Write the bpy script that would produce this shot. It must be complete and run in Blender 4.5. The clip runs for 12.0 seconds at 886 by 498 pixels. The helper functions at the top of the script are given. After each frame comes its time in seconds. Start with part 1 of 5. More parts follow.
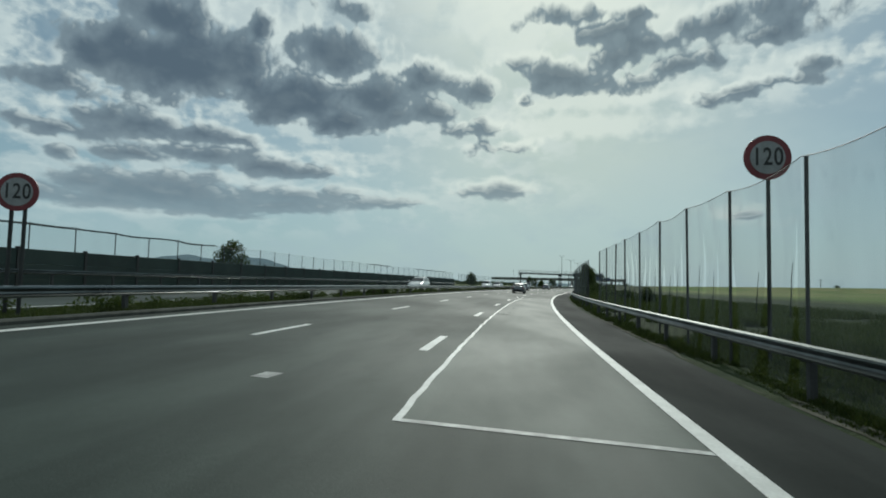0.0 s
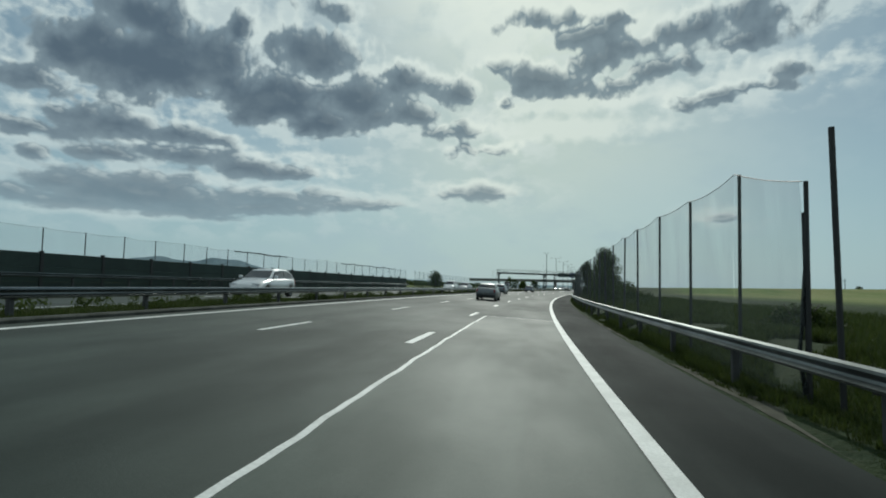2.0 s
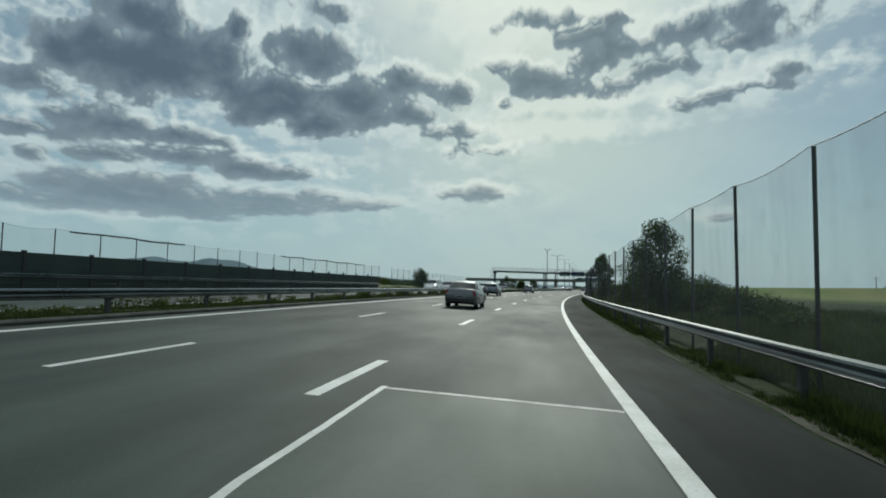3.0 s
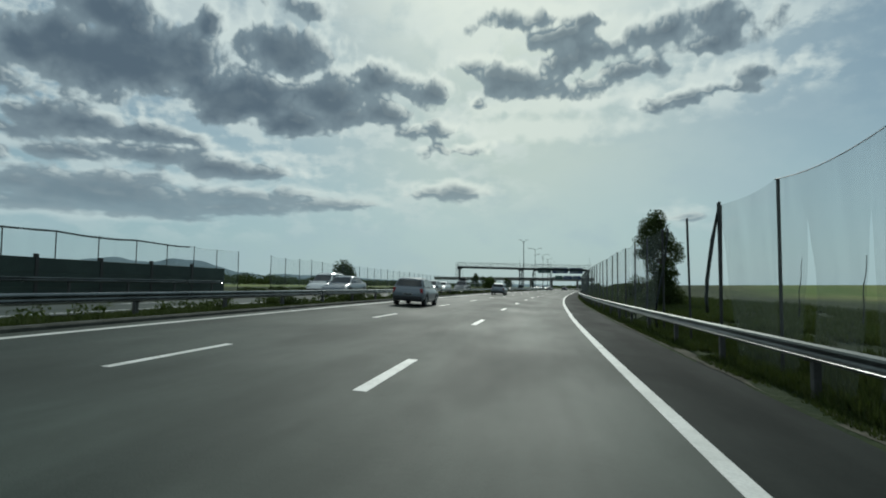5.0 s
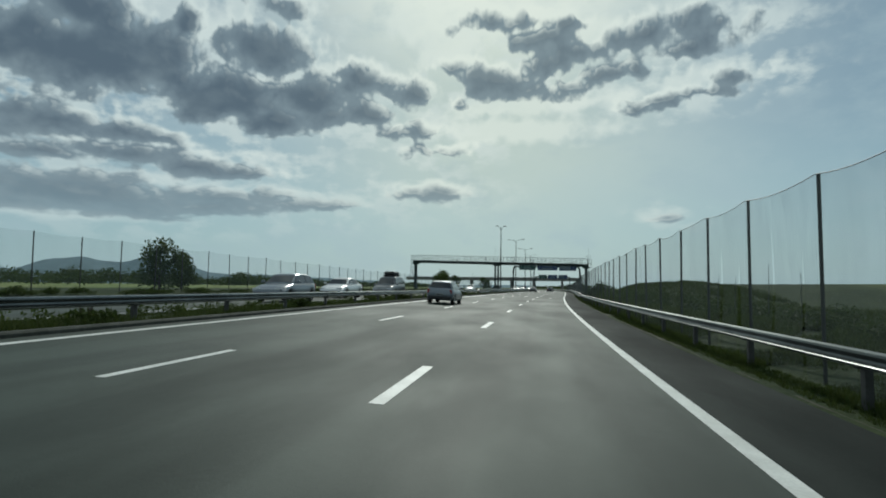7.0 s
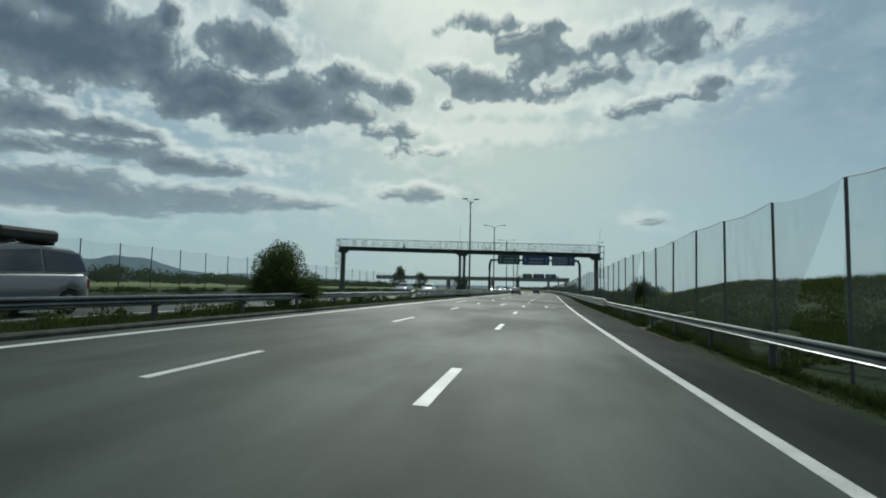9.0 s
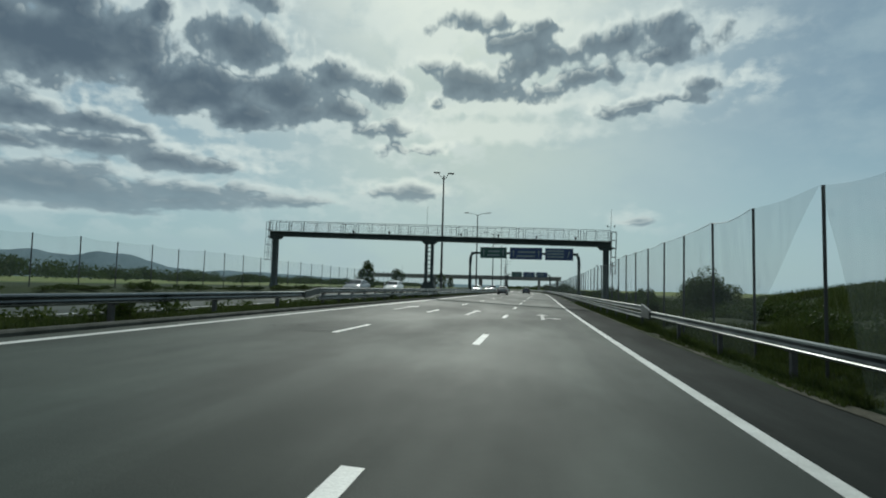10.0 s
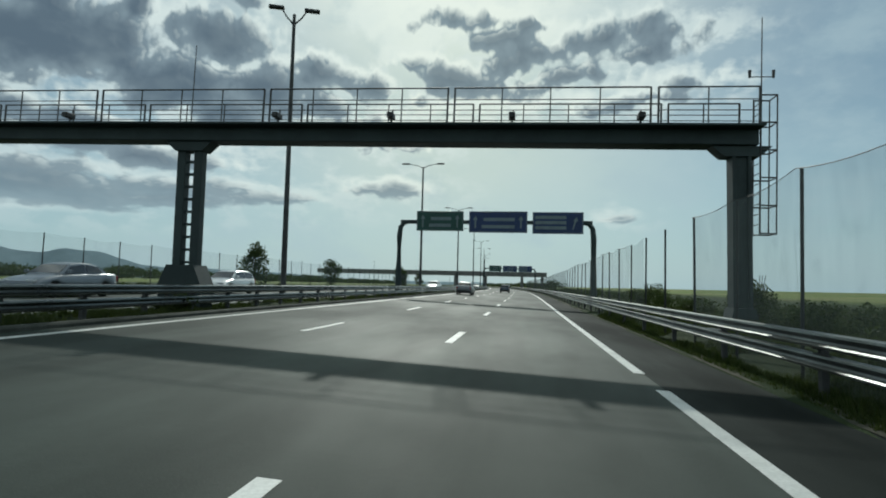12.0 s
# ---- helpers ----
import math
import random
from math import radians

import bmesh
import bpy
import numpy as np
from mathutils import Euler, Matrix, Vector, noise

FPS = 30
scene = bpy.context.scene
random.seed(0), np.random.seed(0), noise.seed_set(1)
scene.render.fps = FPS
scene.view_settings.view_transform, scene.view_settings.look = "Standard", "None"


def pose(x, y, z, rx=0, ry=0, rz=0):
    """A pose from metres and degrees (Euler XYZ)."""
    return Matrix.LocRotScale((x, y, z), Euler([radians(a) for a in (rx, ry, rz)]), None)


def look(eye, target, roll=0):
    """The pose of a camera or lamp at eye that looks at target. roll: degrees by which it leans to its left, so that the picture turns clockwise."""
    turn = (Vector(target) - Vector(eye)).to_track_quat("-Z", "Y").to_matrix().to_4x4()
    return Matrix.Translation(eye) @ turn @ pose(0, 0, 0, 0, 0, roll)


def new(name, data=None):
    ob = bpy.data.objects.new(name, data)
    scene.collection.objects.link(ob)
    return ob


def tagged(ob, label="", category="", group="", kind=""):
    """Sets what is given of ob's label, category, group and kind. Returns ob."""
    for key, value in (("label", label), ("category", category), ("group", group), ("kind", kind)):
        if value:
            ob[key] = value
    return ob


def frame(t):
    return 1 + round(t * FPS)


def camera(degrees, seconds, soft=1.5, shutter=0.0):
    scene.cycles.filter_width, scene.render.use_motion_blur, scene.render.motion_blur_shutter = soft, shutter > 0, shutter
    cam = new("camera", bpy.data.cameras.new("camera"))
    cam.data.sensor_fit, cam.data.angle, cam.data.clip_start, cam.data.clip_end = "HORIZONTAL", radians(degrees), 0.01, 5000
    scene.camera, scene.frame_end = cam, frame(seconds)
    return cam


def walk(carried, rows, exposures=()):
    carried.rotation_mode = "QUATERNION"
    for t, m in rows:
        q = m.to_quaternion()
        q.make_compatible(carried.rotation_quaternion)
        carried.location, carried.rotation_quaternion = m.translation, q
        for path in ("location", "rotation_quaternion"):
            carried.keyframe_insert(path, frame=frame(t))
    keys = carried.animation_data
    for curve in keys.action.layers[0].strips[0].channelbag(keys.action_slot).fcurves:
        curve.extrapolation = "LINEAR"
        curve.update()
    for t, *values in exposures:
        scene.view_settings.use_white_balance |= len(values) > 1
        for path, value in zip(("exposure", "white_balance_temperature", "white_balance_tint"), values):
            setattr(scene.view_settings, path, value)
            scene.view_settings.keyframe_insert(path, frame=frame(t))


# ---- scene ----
cam = camera(76.6, 12.0, soft=1.9)
# seconds, x, y, z, heading to the right, pitch, lean
PATH = [
    (0, -1.83, -13.64, 1.472, -7.92, 3.49, 1.38),
    (0.5, -1.77, -4.89, 1.461, -7.19, 4.21, 0.81),
    (1, -1.54, 3.87, 1.448, -6.63, 3.80, 0.98),
    (1.5, -1.23, 12.41, 1.437, -6.29, 3.78, 1.12),
    (2, -0.89, 21.12, 1.431, -5.99, 3.74, 1.26),
    (2.5, -0.61, 30.09, 1.433, -5.90, 3.68, 1.28),
    (3, -0.10, 39.00, 1.429, -5.86, 3.75, 1.12),
    (5, 2.24, 74.47, 1.446, -3.29, 3.77, 0.79),
    (5.5, 3.14, 83.55, 1.448, -2.56, 3.73, 0.74),
    (6, 4.08, 92.49, 1.450, -1.98, 3.77, 0.62),
    (6.5, 5.09, 101.69, 1.455, -1.69, 3.83, 0.64),
    (7, 6.19, 110.84, 1.459, -1.40, 3.87, 0.75),
    (9, 11.08, 146.41, 1.478, 0.24, 3.93, 1.18),
    (9.5, 12.48, 154.94, 1.478, 0.63, 3.82, 1.30),
    (10, 13.98, 163.40, 1.476, 1.22, 3.83, 1.54),
    (10.5, 15.76, 172.79, 1.471, 1.73, 3.91, 1.25),
    (11, 17.46, 181.50, 1.466, 2.27, 3.62, 1.68),
    (11.5, 19.22, 190.36, 1.461, 2.80, 3.69, 1.63),
    (12, 20.99, 199.17, 1.456, 2.92, 3.62, 1.38),
]
walk(cam, [(t, pose(x, y, z, 90 + p, 0, -yaw) @ pose(0, 0, 0, 0, 0, lean)) for t, x, y, z, yaw, p, lean in PATH],
     exposures=[(0, -0.05, 6100, 1), (11, -0.05, 6100, 1), (12, 0.10, 6100, 1)])

# ---- world, sun, exposure ----
SUN_EL, SUN_AZ = 35.5, 3.0


class Nodes:
    """Short hand for building a node tree."""

    def __init__(self, tree):
        self.tree = tree
        tree.nodes.clear()

    def add(self, kind, inputs=None, **props):
        n = self.tree.nodes.new("ShaderNode" + kind)
        for k, val in props.items():
            setattr(n, k, val)
        for k, val in (inputs or {}).items():
            if isinstance(val, bpy.types.NodeSocket):
                self.tree.links.new(val, n.inputs[k])
            else:
                n.inputs[k].default_value = val
        return n

    def math(self, op, a, b=0.0, c=0.0, clamp=False):
        return self.add("Math", {0: a, 1: b, 2: c}, operation=op, use_clamp=clamp).outputs[0]

    def vec(self, op, a, b=(0, 0, 0)):
        return self.add("VectorMath", {0: a, 1: b}, operation=op).outputs[0]

    def noise(self, vector, scale, detail=4.0, rough=0.55, out=0):
        return self.add("TexNoise", {"Vector": vector, "Scale": scale, "Detail": detail, "Roughness": rough}).outputs[out]

    def ramp(self, fac, stops):
        n = self.add("ValToRGB", {0: fac})
        e = n.color_ramp.elements
        while len(e) < len(stops):
            e.new(0.5)
        for k, (p, c) in zip(e, stops):
            k.position = p
            k.color = (*c, 1) if len(c) == 3 else c
        return n.outputs[0]

    def mix(self, fac, a, b, mode="MIX"):
        n = self.add("Mix", data_type="RGBA", blend_type=mode)
        for k, val in ((0, fac), (6, a), (7, b)):
            if isinstance(val, bpy.types.NodeSocket):
                self.tree.links.new(val, n.inputs[k])
            else:
                n.inputs[k].default_value = val if k == 0 else (*val, 1)
        return n.outputs[2]

    def span(self, v, lo, hi, a=0.0, b=1.0, smooth=True):
        n = self.add("MapRange", {0: v, 1: lo, 2: hi, 3: a, 4: b})
        n.interpolation_type = "SMOOTHSTEP" if smooth else "LINEAR"
        return n.outputs[0]


# clouds of the broken layer: azimuth, elevation, half width, half height, in degrees
CLOUDS_WEST = [(-34.5, 19.5, 7.8, 3.5), (-43.2, 15.7, 3.6, 1.0), (-40.2, 18.4, 3.2, 1.6), (-35.4, 23.3, 4.3, 2.0), (-29.5, 19.9, 4.0, 2.9), (-27.1, 23.2, 1.5, 1.1), (-23.4, 17.4, 6.4, 2.2), (-18.6, 16.0, 3.9, 1.6), (-15.0, 18.2, 2.8, 2.2), (-13.5, 16.5, 2.2, 1.3),
               (-19.7, 22.2, 4.2, 2.0), (-18.4, 26.1, 2.3, 0.8), (-43.0, 12.2, 3.6, 0.9), (-37.3, 13.4, 4.9, 1.2), (-31.6, 13.3, 4.1, 0.8), (-42.7, 10.1, 1.2, 0.5), (-37.2, 10.8, 3.0, 0.5), (-30.8, 11.3, 5.8, 0.9), (-25.2, 11.0, 4.7, 0.8), (-21.2, 10.9, 2.7, 0.5),
               (-40.4, 8.1, 2.6, 1.0), (-34.8, 7.7, 6.3, 1.5), (-44.0, 6.9, 1.8, 0.6), (-38.7, 6.5, 3.7, 0.7), (-31.5, 6.7, 6.2, 0.8), (-25.6, 7.2, 6.7, 0.7), (-23.5, 8.3, 4.2, 0.8), (-14.7, 7.9, 3.5, 0.7), (-19.2, 8.8, 1.7, 0.6), (-9.5, 20.0, 3.1, 1.3),
               (-8.8, 16.8, 2.2, 1.4)]
CLOUDS_EAST = [(-5.6, 15.5, 2.6, 0.8), (-2.6, 13.8, 2.6, 0.7), (-4.2, 19.2, 1.9, 1.2), (-0.7, 21.7, 1.3, 0.7), (0.5, 18.6, 1.0, 0.6), (3.7, 20.3, 3.5, 1.4), (7.9, 21.2, 2.5, 0.8), (11.2, 19.6, 4.0, 0.8), (10.4, 21.9, 1.3, 1.0), (12.2, 22.7, 3.3, 0.9),
               (15.9, 20.4, 3.4, 0.9), (17.9, 20.7, 1.5, 0.5), (5.9, 25.5, 4.0, 0.9), (8.4, 23.9, 3.4, 1.1), (10.9, 25.0, 1.7, 0.6), (18.6, 23.6, 3.5, 1.3), (16.1, 23.4, 1.5, 0.7), (22.2, 24.1, 2.9, 1.0), (25.6, 23.5, 1.9, 0.8), (23.1, 22.4, 3.2, 0.8),
               (23.7, 18.1, 3.2, 0.5), (19.8, 17.7, 2.9, 0.7), (26.5, 19.1, 1.9, 0.7), (-2.9, 9.4, 2.6, 0.7), (20.4, 6.9, 1.2, 0.5)]
# thin bright sheets between them
BRIGHT = [(-28.7, 24.4, 3.0, 1.6), (-24.1, 21.7, 2.4, 3.0), (-19.6, 18.9, 3.9, 1.1), (-12.1, 19.4, 2.9, 2.1), (-1.4, 26.0, 4.7, 3.0), (5.9, 26.4, 7.4, 1.4), (13.6, 24.3, 3.2, 1.4), (14.1, 18.3, 5.7, 0.7), (3.7, 17.9, 5.1, 0.7), (-42.5, 17.6, 2.3, 1.1),
          (22.4, 19.3, 5.0, 1.0), (6.0, 15.7, 7.3, 1.2), (-42.9, 11.2, 4.1, 0.5), (-31.3, 12.3, 7.7, 0.4), (-27.7, 9.3, 6.5, 0.5), (-36.9, 5.7, 6.9, 0.3)]


def cloud_group(name, blobs, grain):
    """Node group: density of a broken cloud layer at (azimuth, elevation) in degrees."""
    g = bpy.data.node_groups.new(name, "ShaderNodeTree")
    g.interface.new_socket("place", in_out="INPUT", socket_type="NodeSocketVector")
    g.interface.new_socket("density", in_out="OUTPUT", socket_type="NodeSocketFloat")
    n = Nodes(g)
    src = g.nodes.new("NodeGroupInput").outputs[0]
    dst = g.nodes.new("NodeGroupOutput")
    sp = n.add("SeparateXYZ", {0: src}).outputs
    # lengths shrink towards the horizon, as in a flat layer seen from below
    up = n.math("MULTIPLY", n.math("LOGARITHM", n.math("ADD", n.math("MAXIMUM", sp[1], 0.0), 2.0), math.e), 16.0)
    flat = n.add("CombineXYZ", {0: n.math("MULTIPLY", sp[0], 0.8), 1: up, 2: 0.0}).outputs[0]
    lowering = n.span(sp[1], 4, 20, 0.45, 1.0)
    push = n.vec("SUBTRACT", n.noise(flat, 0.20, 2, 0.5, 1), (0.5, 0.5, 0.5))
    push = n.add("VectorMath", {0: n.vec("MULTIPLY", push, (3.6, 2.4, 0)), "Scale": lowering}, operation="SCALE").outputs[0]
    p2 = n.vec("ADD", src, push)
    dens = None
    for a, e, ra, re in blobs:
        q = n.vec("MULTIPLY", n.vec("SUBTRACT", p2, (a, e, 0)), (1 / ra, 1 / re, 0))
        d = n.math("MULTIPLY", n.math("SUBTRACT", 1.18 if e > 12 else 1.36, n.add("VectorMath", {0: q}, operation="LENGTH").outputs["Value"]), min(max(re, 0.8), 1.8))
        dens = d if dens is None else n.math("SMOOTH_MAX", dens, d, 0.45)
    dens = n.math("MAXIMUM", dens, -2.5)
    edge = n.math("MAXIMUM", n.span(n.math("ABSOLUTE", sp[0]), 42, 60), n.span(sp[1], 29, 36))
    rest = n.math("SUBTRACT", n.math("MULTIPLY", n.noise(flat, 0.06, 3, 0.6), 5.0), 2.5)
    dens = n.math("ADD", n.math("MULTIPLY", dens, n.math("SUBTRACT", 1.0, edge)), n.math("MULTIPLY", rest, edge))
    fine = n.math("MULTIPLY", n.math("SUBTRACT", n.noise(flat, 0.40, 6, 0.48), 0.5), n.math("MULTIPLY", lowering, n.span(dens, -2.2, 0.0, 0.8, grain)))
    # rounded puffs along the edges
    puff = n.math("ABSOLUTE", n.math("SUBTRACT", n.noise(flat, 0.70, 2, 0.4), 0.5))
    fine = n.math("ADD", fine, n.math("MULTIPLY", n.math("SUBTRACT", 0.10, puff), n.math("MULTIPLY", lowering, 2.0)))
    fine = n.math("MULTIPLY", fine, n.span(dens, 0.5, 1.5, 1.0, 0.45))
    g.links.new(n.math("ADD", dens, fine), dst.inputs[0])
    return g


def make_world():
    w = bpy.data.worlds.new("sky")
    scene.world = w
    w.use_nodes = True
    n = Nodes(w.node_tree)
    way = n.add("TexCoord").outputs["Generated"]
    sep = n.add("SeparateXYZ", {0: way}).outputs
    az = n.math("MULTIPLY", n.math("ARCTAN2", sep[0], sep[1]), 57.2958)
    el = n.math("MULTIPLY", n.math("ARCSINE", sep[2]), 57.2958)
    here = n.add("CombineXYZ", {0: az, 1: el, 2: 0.0}).outputs[0]
    flat = n.vec("MULTIPLY", here, (1.0, 1.7, 0.0))
    group = cloud_group("cloud_density", CLOUDS_WEST + CLOUDS_EAST, 3.5)
    thin = cloud_group("bright_sheets", BRIGHT, 4.5)

    def density(p, layer=group):
        q = n.add("Group", node_tree=layer)
        w.node_tree.links.new(p, q.inputs[0])
        return q.outputs[0]
    dens = density(here)
    to_sun = n.add("VectorMath", {0: n.vec("SUBTRACT", (SUN_AZ, SUN_EL, 0), here)}, operation="NORMALIZE").outputs[0]
    above = density(n.vec("ADD", here, n.add("VectorMath", {0: to_sun, "Scale": 0.65}, operation="SCALE").outputs[0]))
    sunv = Vector((math.sin(radians(SUN_AZ)) * math.cos(radians(SUN_EL)), math.cos(radians(SUN_AZ)) * math.cos(radians(SUN_EL)), math.sin(radians(SUN_EL))))
    sky = n.add("TexSky", sky_type="NISHITA", sun_disc=False, sun_elevation=radians(SUN_EL), sun_rotation=radians(SUN_AZ), air_density=1.0, dust_density=1.0, ozone_density=2.0).outputs[0]
    c = n.add("VectorMath", {0: n.vec("MULTIPLY", sky, (0.95, 1.0, 0.92)), "Scale": 0.055}, operation="SCALE").outputs[0]
    c = n.mix(n.span(el, 0.0, 16.0, 0.85, 0.25, smooth=False), c, (0.355, 0.488, 0.548))
    # light scattered forward by thin haze on the sun's side
    side = n.math("DIVIDE", n.math("SUBTRACT", az, SUN_AZ + 1.0), 18.0)
    side = n.math("EXPONENT", n.math("MULTIPLY", n.math("MULTIPLY", side, side), -1.0))
    veil_n = n.noise(flat, 0.09, 6, 0.6)
    aur = n.math("MULTIPLY", n.math("MULTIPLY", side, n.span(el, 2.0, 13.0, 0.12, 0.85)), n.span(veil_n, 0.3, 0.7, 0.8, 1.08))
    c = n.mix(aur, c, (0.575, 0.625, 0.555))
    sunny = n.math("MULTIPLY", side, n.span(el, 19.0, 31.0))
    c = n.mix(n.math("MULTIPLY", sunny, 0.75), c, (1.0, 0.98, 0.86))
    # thin high sheets of grey and white
    c = n.mix(n.math("MULTIPLY", n.span(veil_n, 0.46, 0.66), 0.45), c, (0.40, 0.49, 0.53))
    # bright edges towards the sun, grey hearts
    rim = n.mix(side, (0.68, 0.72, 0.70), (0.80, 0.81, 0.73))
    wisp = n.noise(flat, 0.24, 5, 0.55)
    white = n.math("MULTIPLY", n.span(wisp, 0.44, 0.60), n.span(dens, -2.4, -0.6, 0.05, 0.85))
    c = n.mix(n.math("MULTIPLY", white, n.span(el, 5.0, 14.0, 0.35, 1.0)), c, n.mix(0.35, rim, (0.42, 0.50, 0.53)))
    sheet_d = n.span(density(here, thin), -0.55, 0.75, 0.0, 0.65)
    c = n.mix(n.math("MULTIPLY", sheet_d, n.span(el, 5.0, 14.0, 0.5, 1.0)), c, rim)
    lit = n.span(n.math("SUBTRACT", dens, above), -0.2, 0.7)
    c = n.mix(n.math("MULTIPLY", n.span(dens, -0.95, 0.0, 0.0, 0.95), n.math("MULTIPLY", n.span(el, 5.5, 13.0, 0.25, 1.0), n.math("ADD", 0.10, n.math("MULTIPLY", lit, 0.90)))), c, rim)
    heart = n.mix(n.span(dens, 0.2, 1.6), (0.210, 0.260, 0.300), (0.103, 0.138, 0.178))
    heart = n.mix(n.span(el, 6.0, 13.0, 0.40, 0.0), heart, (0.25, 0.325, 0.372))
    heart = n.mix(n.math("MULTIPLY", side, 0.30), heart, (0.32, 0.37, 0.37))
    heart = n.mix(n.math("MULTIPLY", n.span(lit, 0.45, 1.0), n.span(dens, 1.1, 0.15, 0.05, 0.72)), heart, rim)
    heart = n.mix(n.span(n.noise(flat, 0.22, 3, 0.5), 0.48, 0.72, 0.0, 0.20), heart, (0.28, 0.33, 0.355))
    c = n.mix(n.math("MULTIPLY", n.span(dens, -0.05, 0.45), n.span(el, 5.0, 13.0, 0.78, 1.0)), c, heart)
    c = n.mix(n.span(el, -1.0, 0.0), (0.08, 0.09, 0.07), c)
    n.add("OutputWorld", {0: n.add("Background", {0: c, 1: 1.0}).outputs[0]})
    return sunv


SUNV = make_world()
sun = new("sun", bpy.data.lights.new("sun", "SUN"))
sun.data.energy, sun.data.angle, sun.data.color = 2.0, radians(1.2), (1.0, 0.95, 0.86)
sun.matrix_world = look(SUNV * 100, (0, 0, 0))

# ---- materials ----


def material(name):
    m = bpy.data.materials.new(name)
    m.use_nodes = True
    return m, Nodes(m.node_tree)


def surface(name, color, color2=None, rough=0.6, metal=0.0, scale=3.0, fine=40.0, bump=0.15, spec=0.5, streak=(1, 1, 1), by_object=0.0):
    """A procedural surface: two tones in large patches, fine grain, relief and uneven gloss."""
    m, n = material(name)
    at = n.add("TexCoord").outputs["Object"]
    at = n.vec("MULTIPLY", at, streak)
    large = n.noise(at, scale, 5, 0.6)
    small = n.noise(at, fine, 3, 0.6)
    color2 = color2 or tuple(c * 0.7 for c in color)
    c = n.mix(n.span(large, 0.35, 0.65), color, color2)
    c = n.mix(n.span(small, 0.3, 0.7, 0.0, 0.35), c, tuple(k * 0.6 for k in color2))
    if by_object:
        r = n.add("ObjectInfo").outputs["Random"]
        c = n.mix(by_object, c, n.mix(r, tuple(k * 0.55 for k in color), tuple(min(1, k * 1.4) for k in color)))
    b = n.add("Bump", {"Height": small, "Strength": bump, "Distance": 0.02}).outputs[0]
    r = n.math("ADD", rough - 0.08, n.math("MULTIPLY", large, 0.16))
    p = n.add("BsdfPrincipled", {"Base Color": c, "Roughness": r, "Metallic": metal, "Normal": b, "Specular IOR Level": spec})
    n.add("OutputMaterial", {0: p.outputs[0]})
    return m


def asphalt(name, a, b, rough, spec=0.25):
    m, n = material(name)
    at = n.add("NewGeometry").outputs["Position"]
    uv = n.add("UVMap").outputs[0]                       # u across, v along the road, in metres
    along = n.vec("MULTIPLY", uv, (0.8, 0.085, 1))
    wear = n.noise(along, 1.0, 5, 0.6)
    patch = n.noise(n.vec("MULTIPLY", uv, (0.35, 0.12, 1)), 1.0, 5, 0.65)
    grain = n.noise(at, 60.0, 3, 0.7)
    stone = n.noise(at, 9.0, 4, 0.6)
    across = n.add("SeparateXYZ", {0: uv}).outputs[0]
    track = n.math("SINE", n.math("MULTIPLY", n.math("ADD", across, 0.35), 2 * math.pi / 1.8))
    wear = n.math("ADD", wear, n.math("MULTIPLY", track, 0.07))
    c = n.mix(n.span(wear, 0.40, 0.60), a, b)
    c = n.mix(n.span(patch, 0.4, 0.7, 0.0, 0.45), c, tuple(k * 0.7 for k in a))
    c = n.mix(n.span(grain, 0.3, 0.75, 0.0, 0.4), c, tuple(k * 1.7 for k in b))
    c = n.mix(n.span(stone, 0.5, 0.8, 0.0, 0.3), c, tuple(k * 0.6 for k in a))
    h = n.math("ADD", n.math("MULTIPLY", grain, 0.6), n.math("MULTIPLY", stone, 0.4))
    bump = n.add("Bump", {"Height": h, "Strength": 0.35, "Distance": 0.012}).outputs[0]
    broad = n.noise(n.vec("MULTIPLY", uv, (0.28, 0.11, 1)), 1.0, 4, 0.6)
    c = n.mix(n.span(broad, 0.38, 0.64, 0.0, 0.55), c, tuple(k * 0.65 for k in a))
    r = n.math("ADD", rough - 0.24, n.math("MULTIPLY", n.math("ADD", n.math("MULTIPLY", wear, 0.4), n.math("ADD", patch, broad)), 0.20))
    # polished in the tracks, dull where it is patched and broken
    shine = n.math("MULTIPLY", n.span(wear, 0.36, 0.64, 0.85, 1.15), n.span(broad, 0.36, 0.66, 1.10, 0.82))
    p = n.add("BsdfPrincipled", {"Base Color": c, "Roughness": r, "Normal": bump, "Specular IOR Level": n.math("MULTIPLY", shine, spec)})
    n.add("OutputMaterial", {0: p.outputs[0]})
    return m


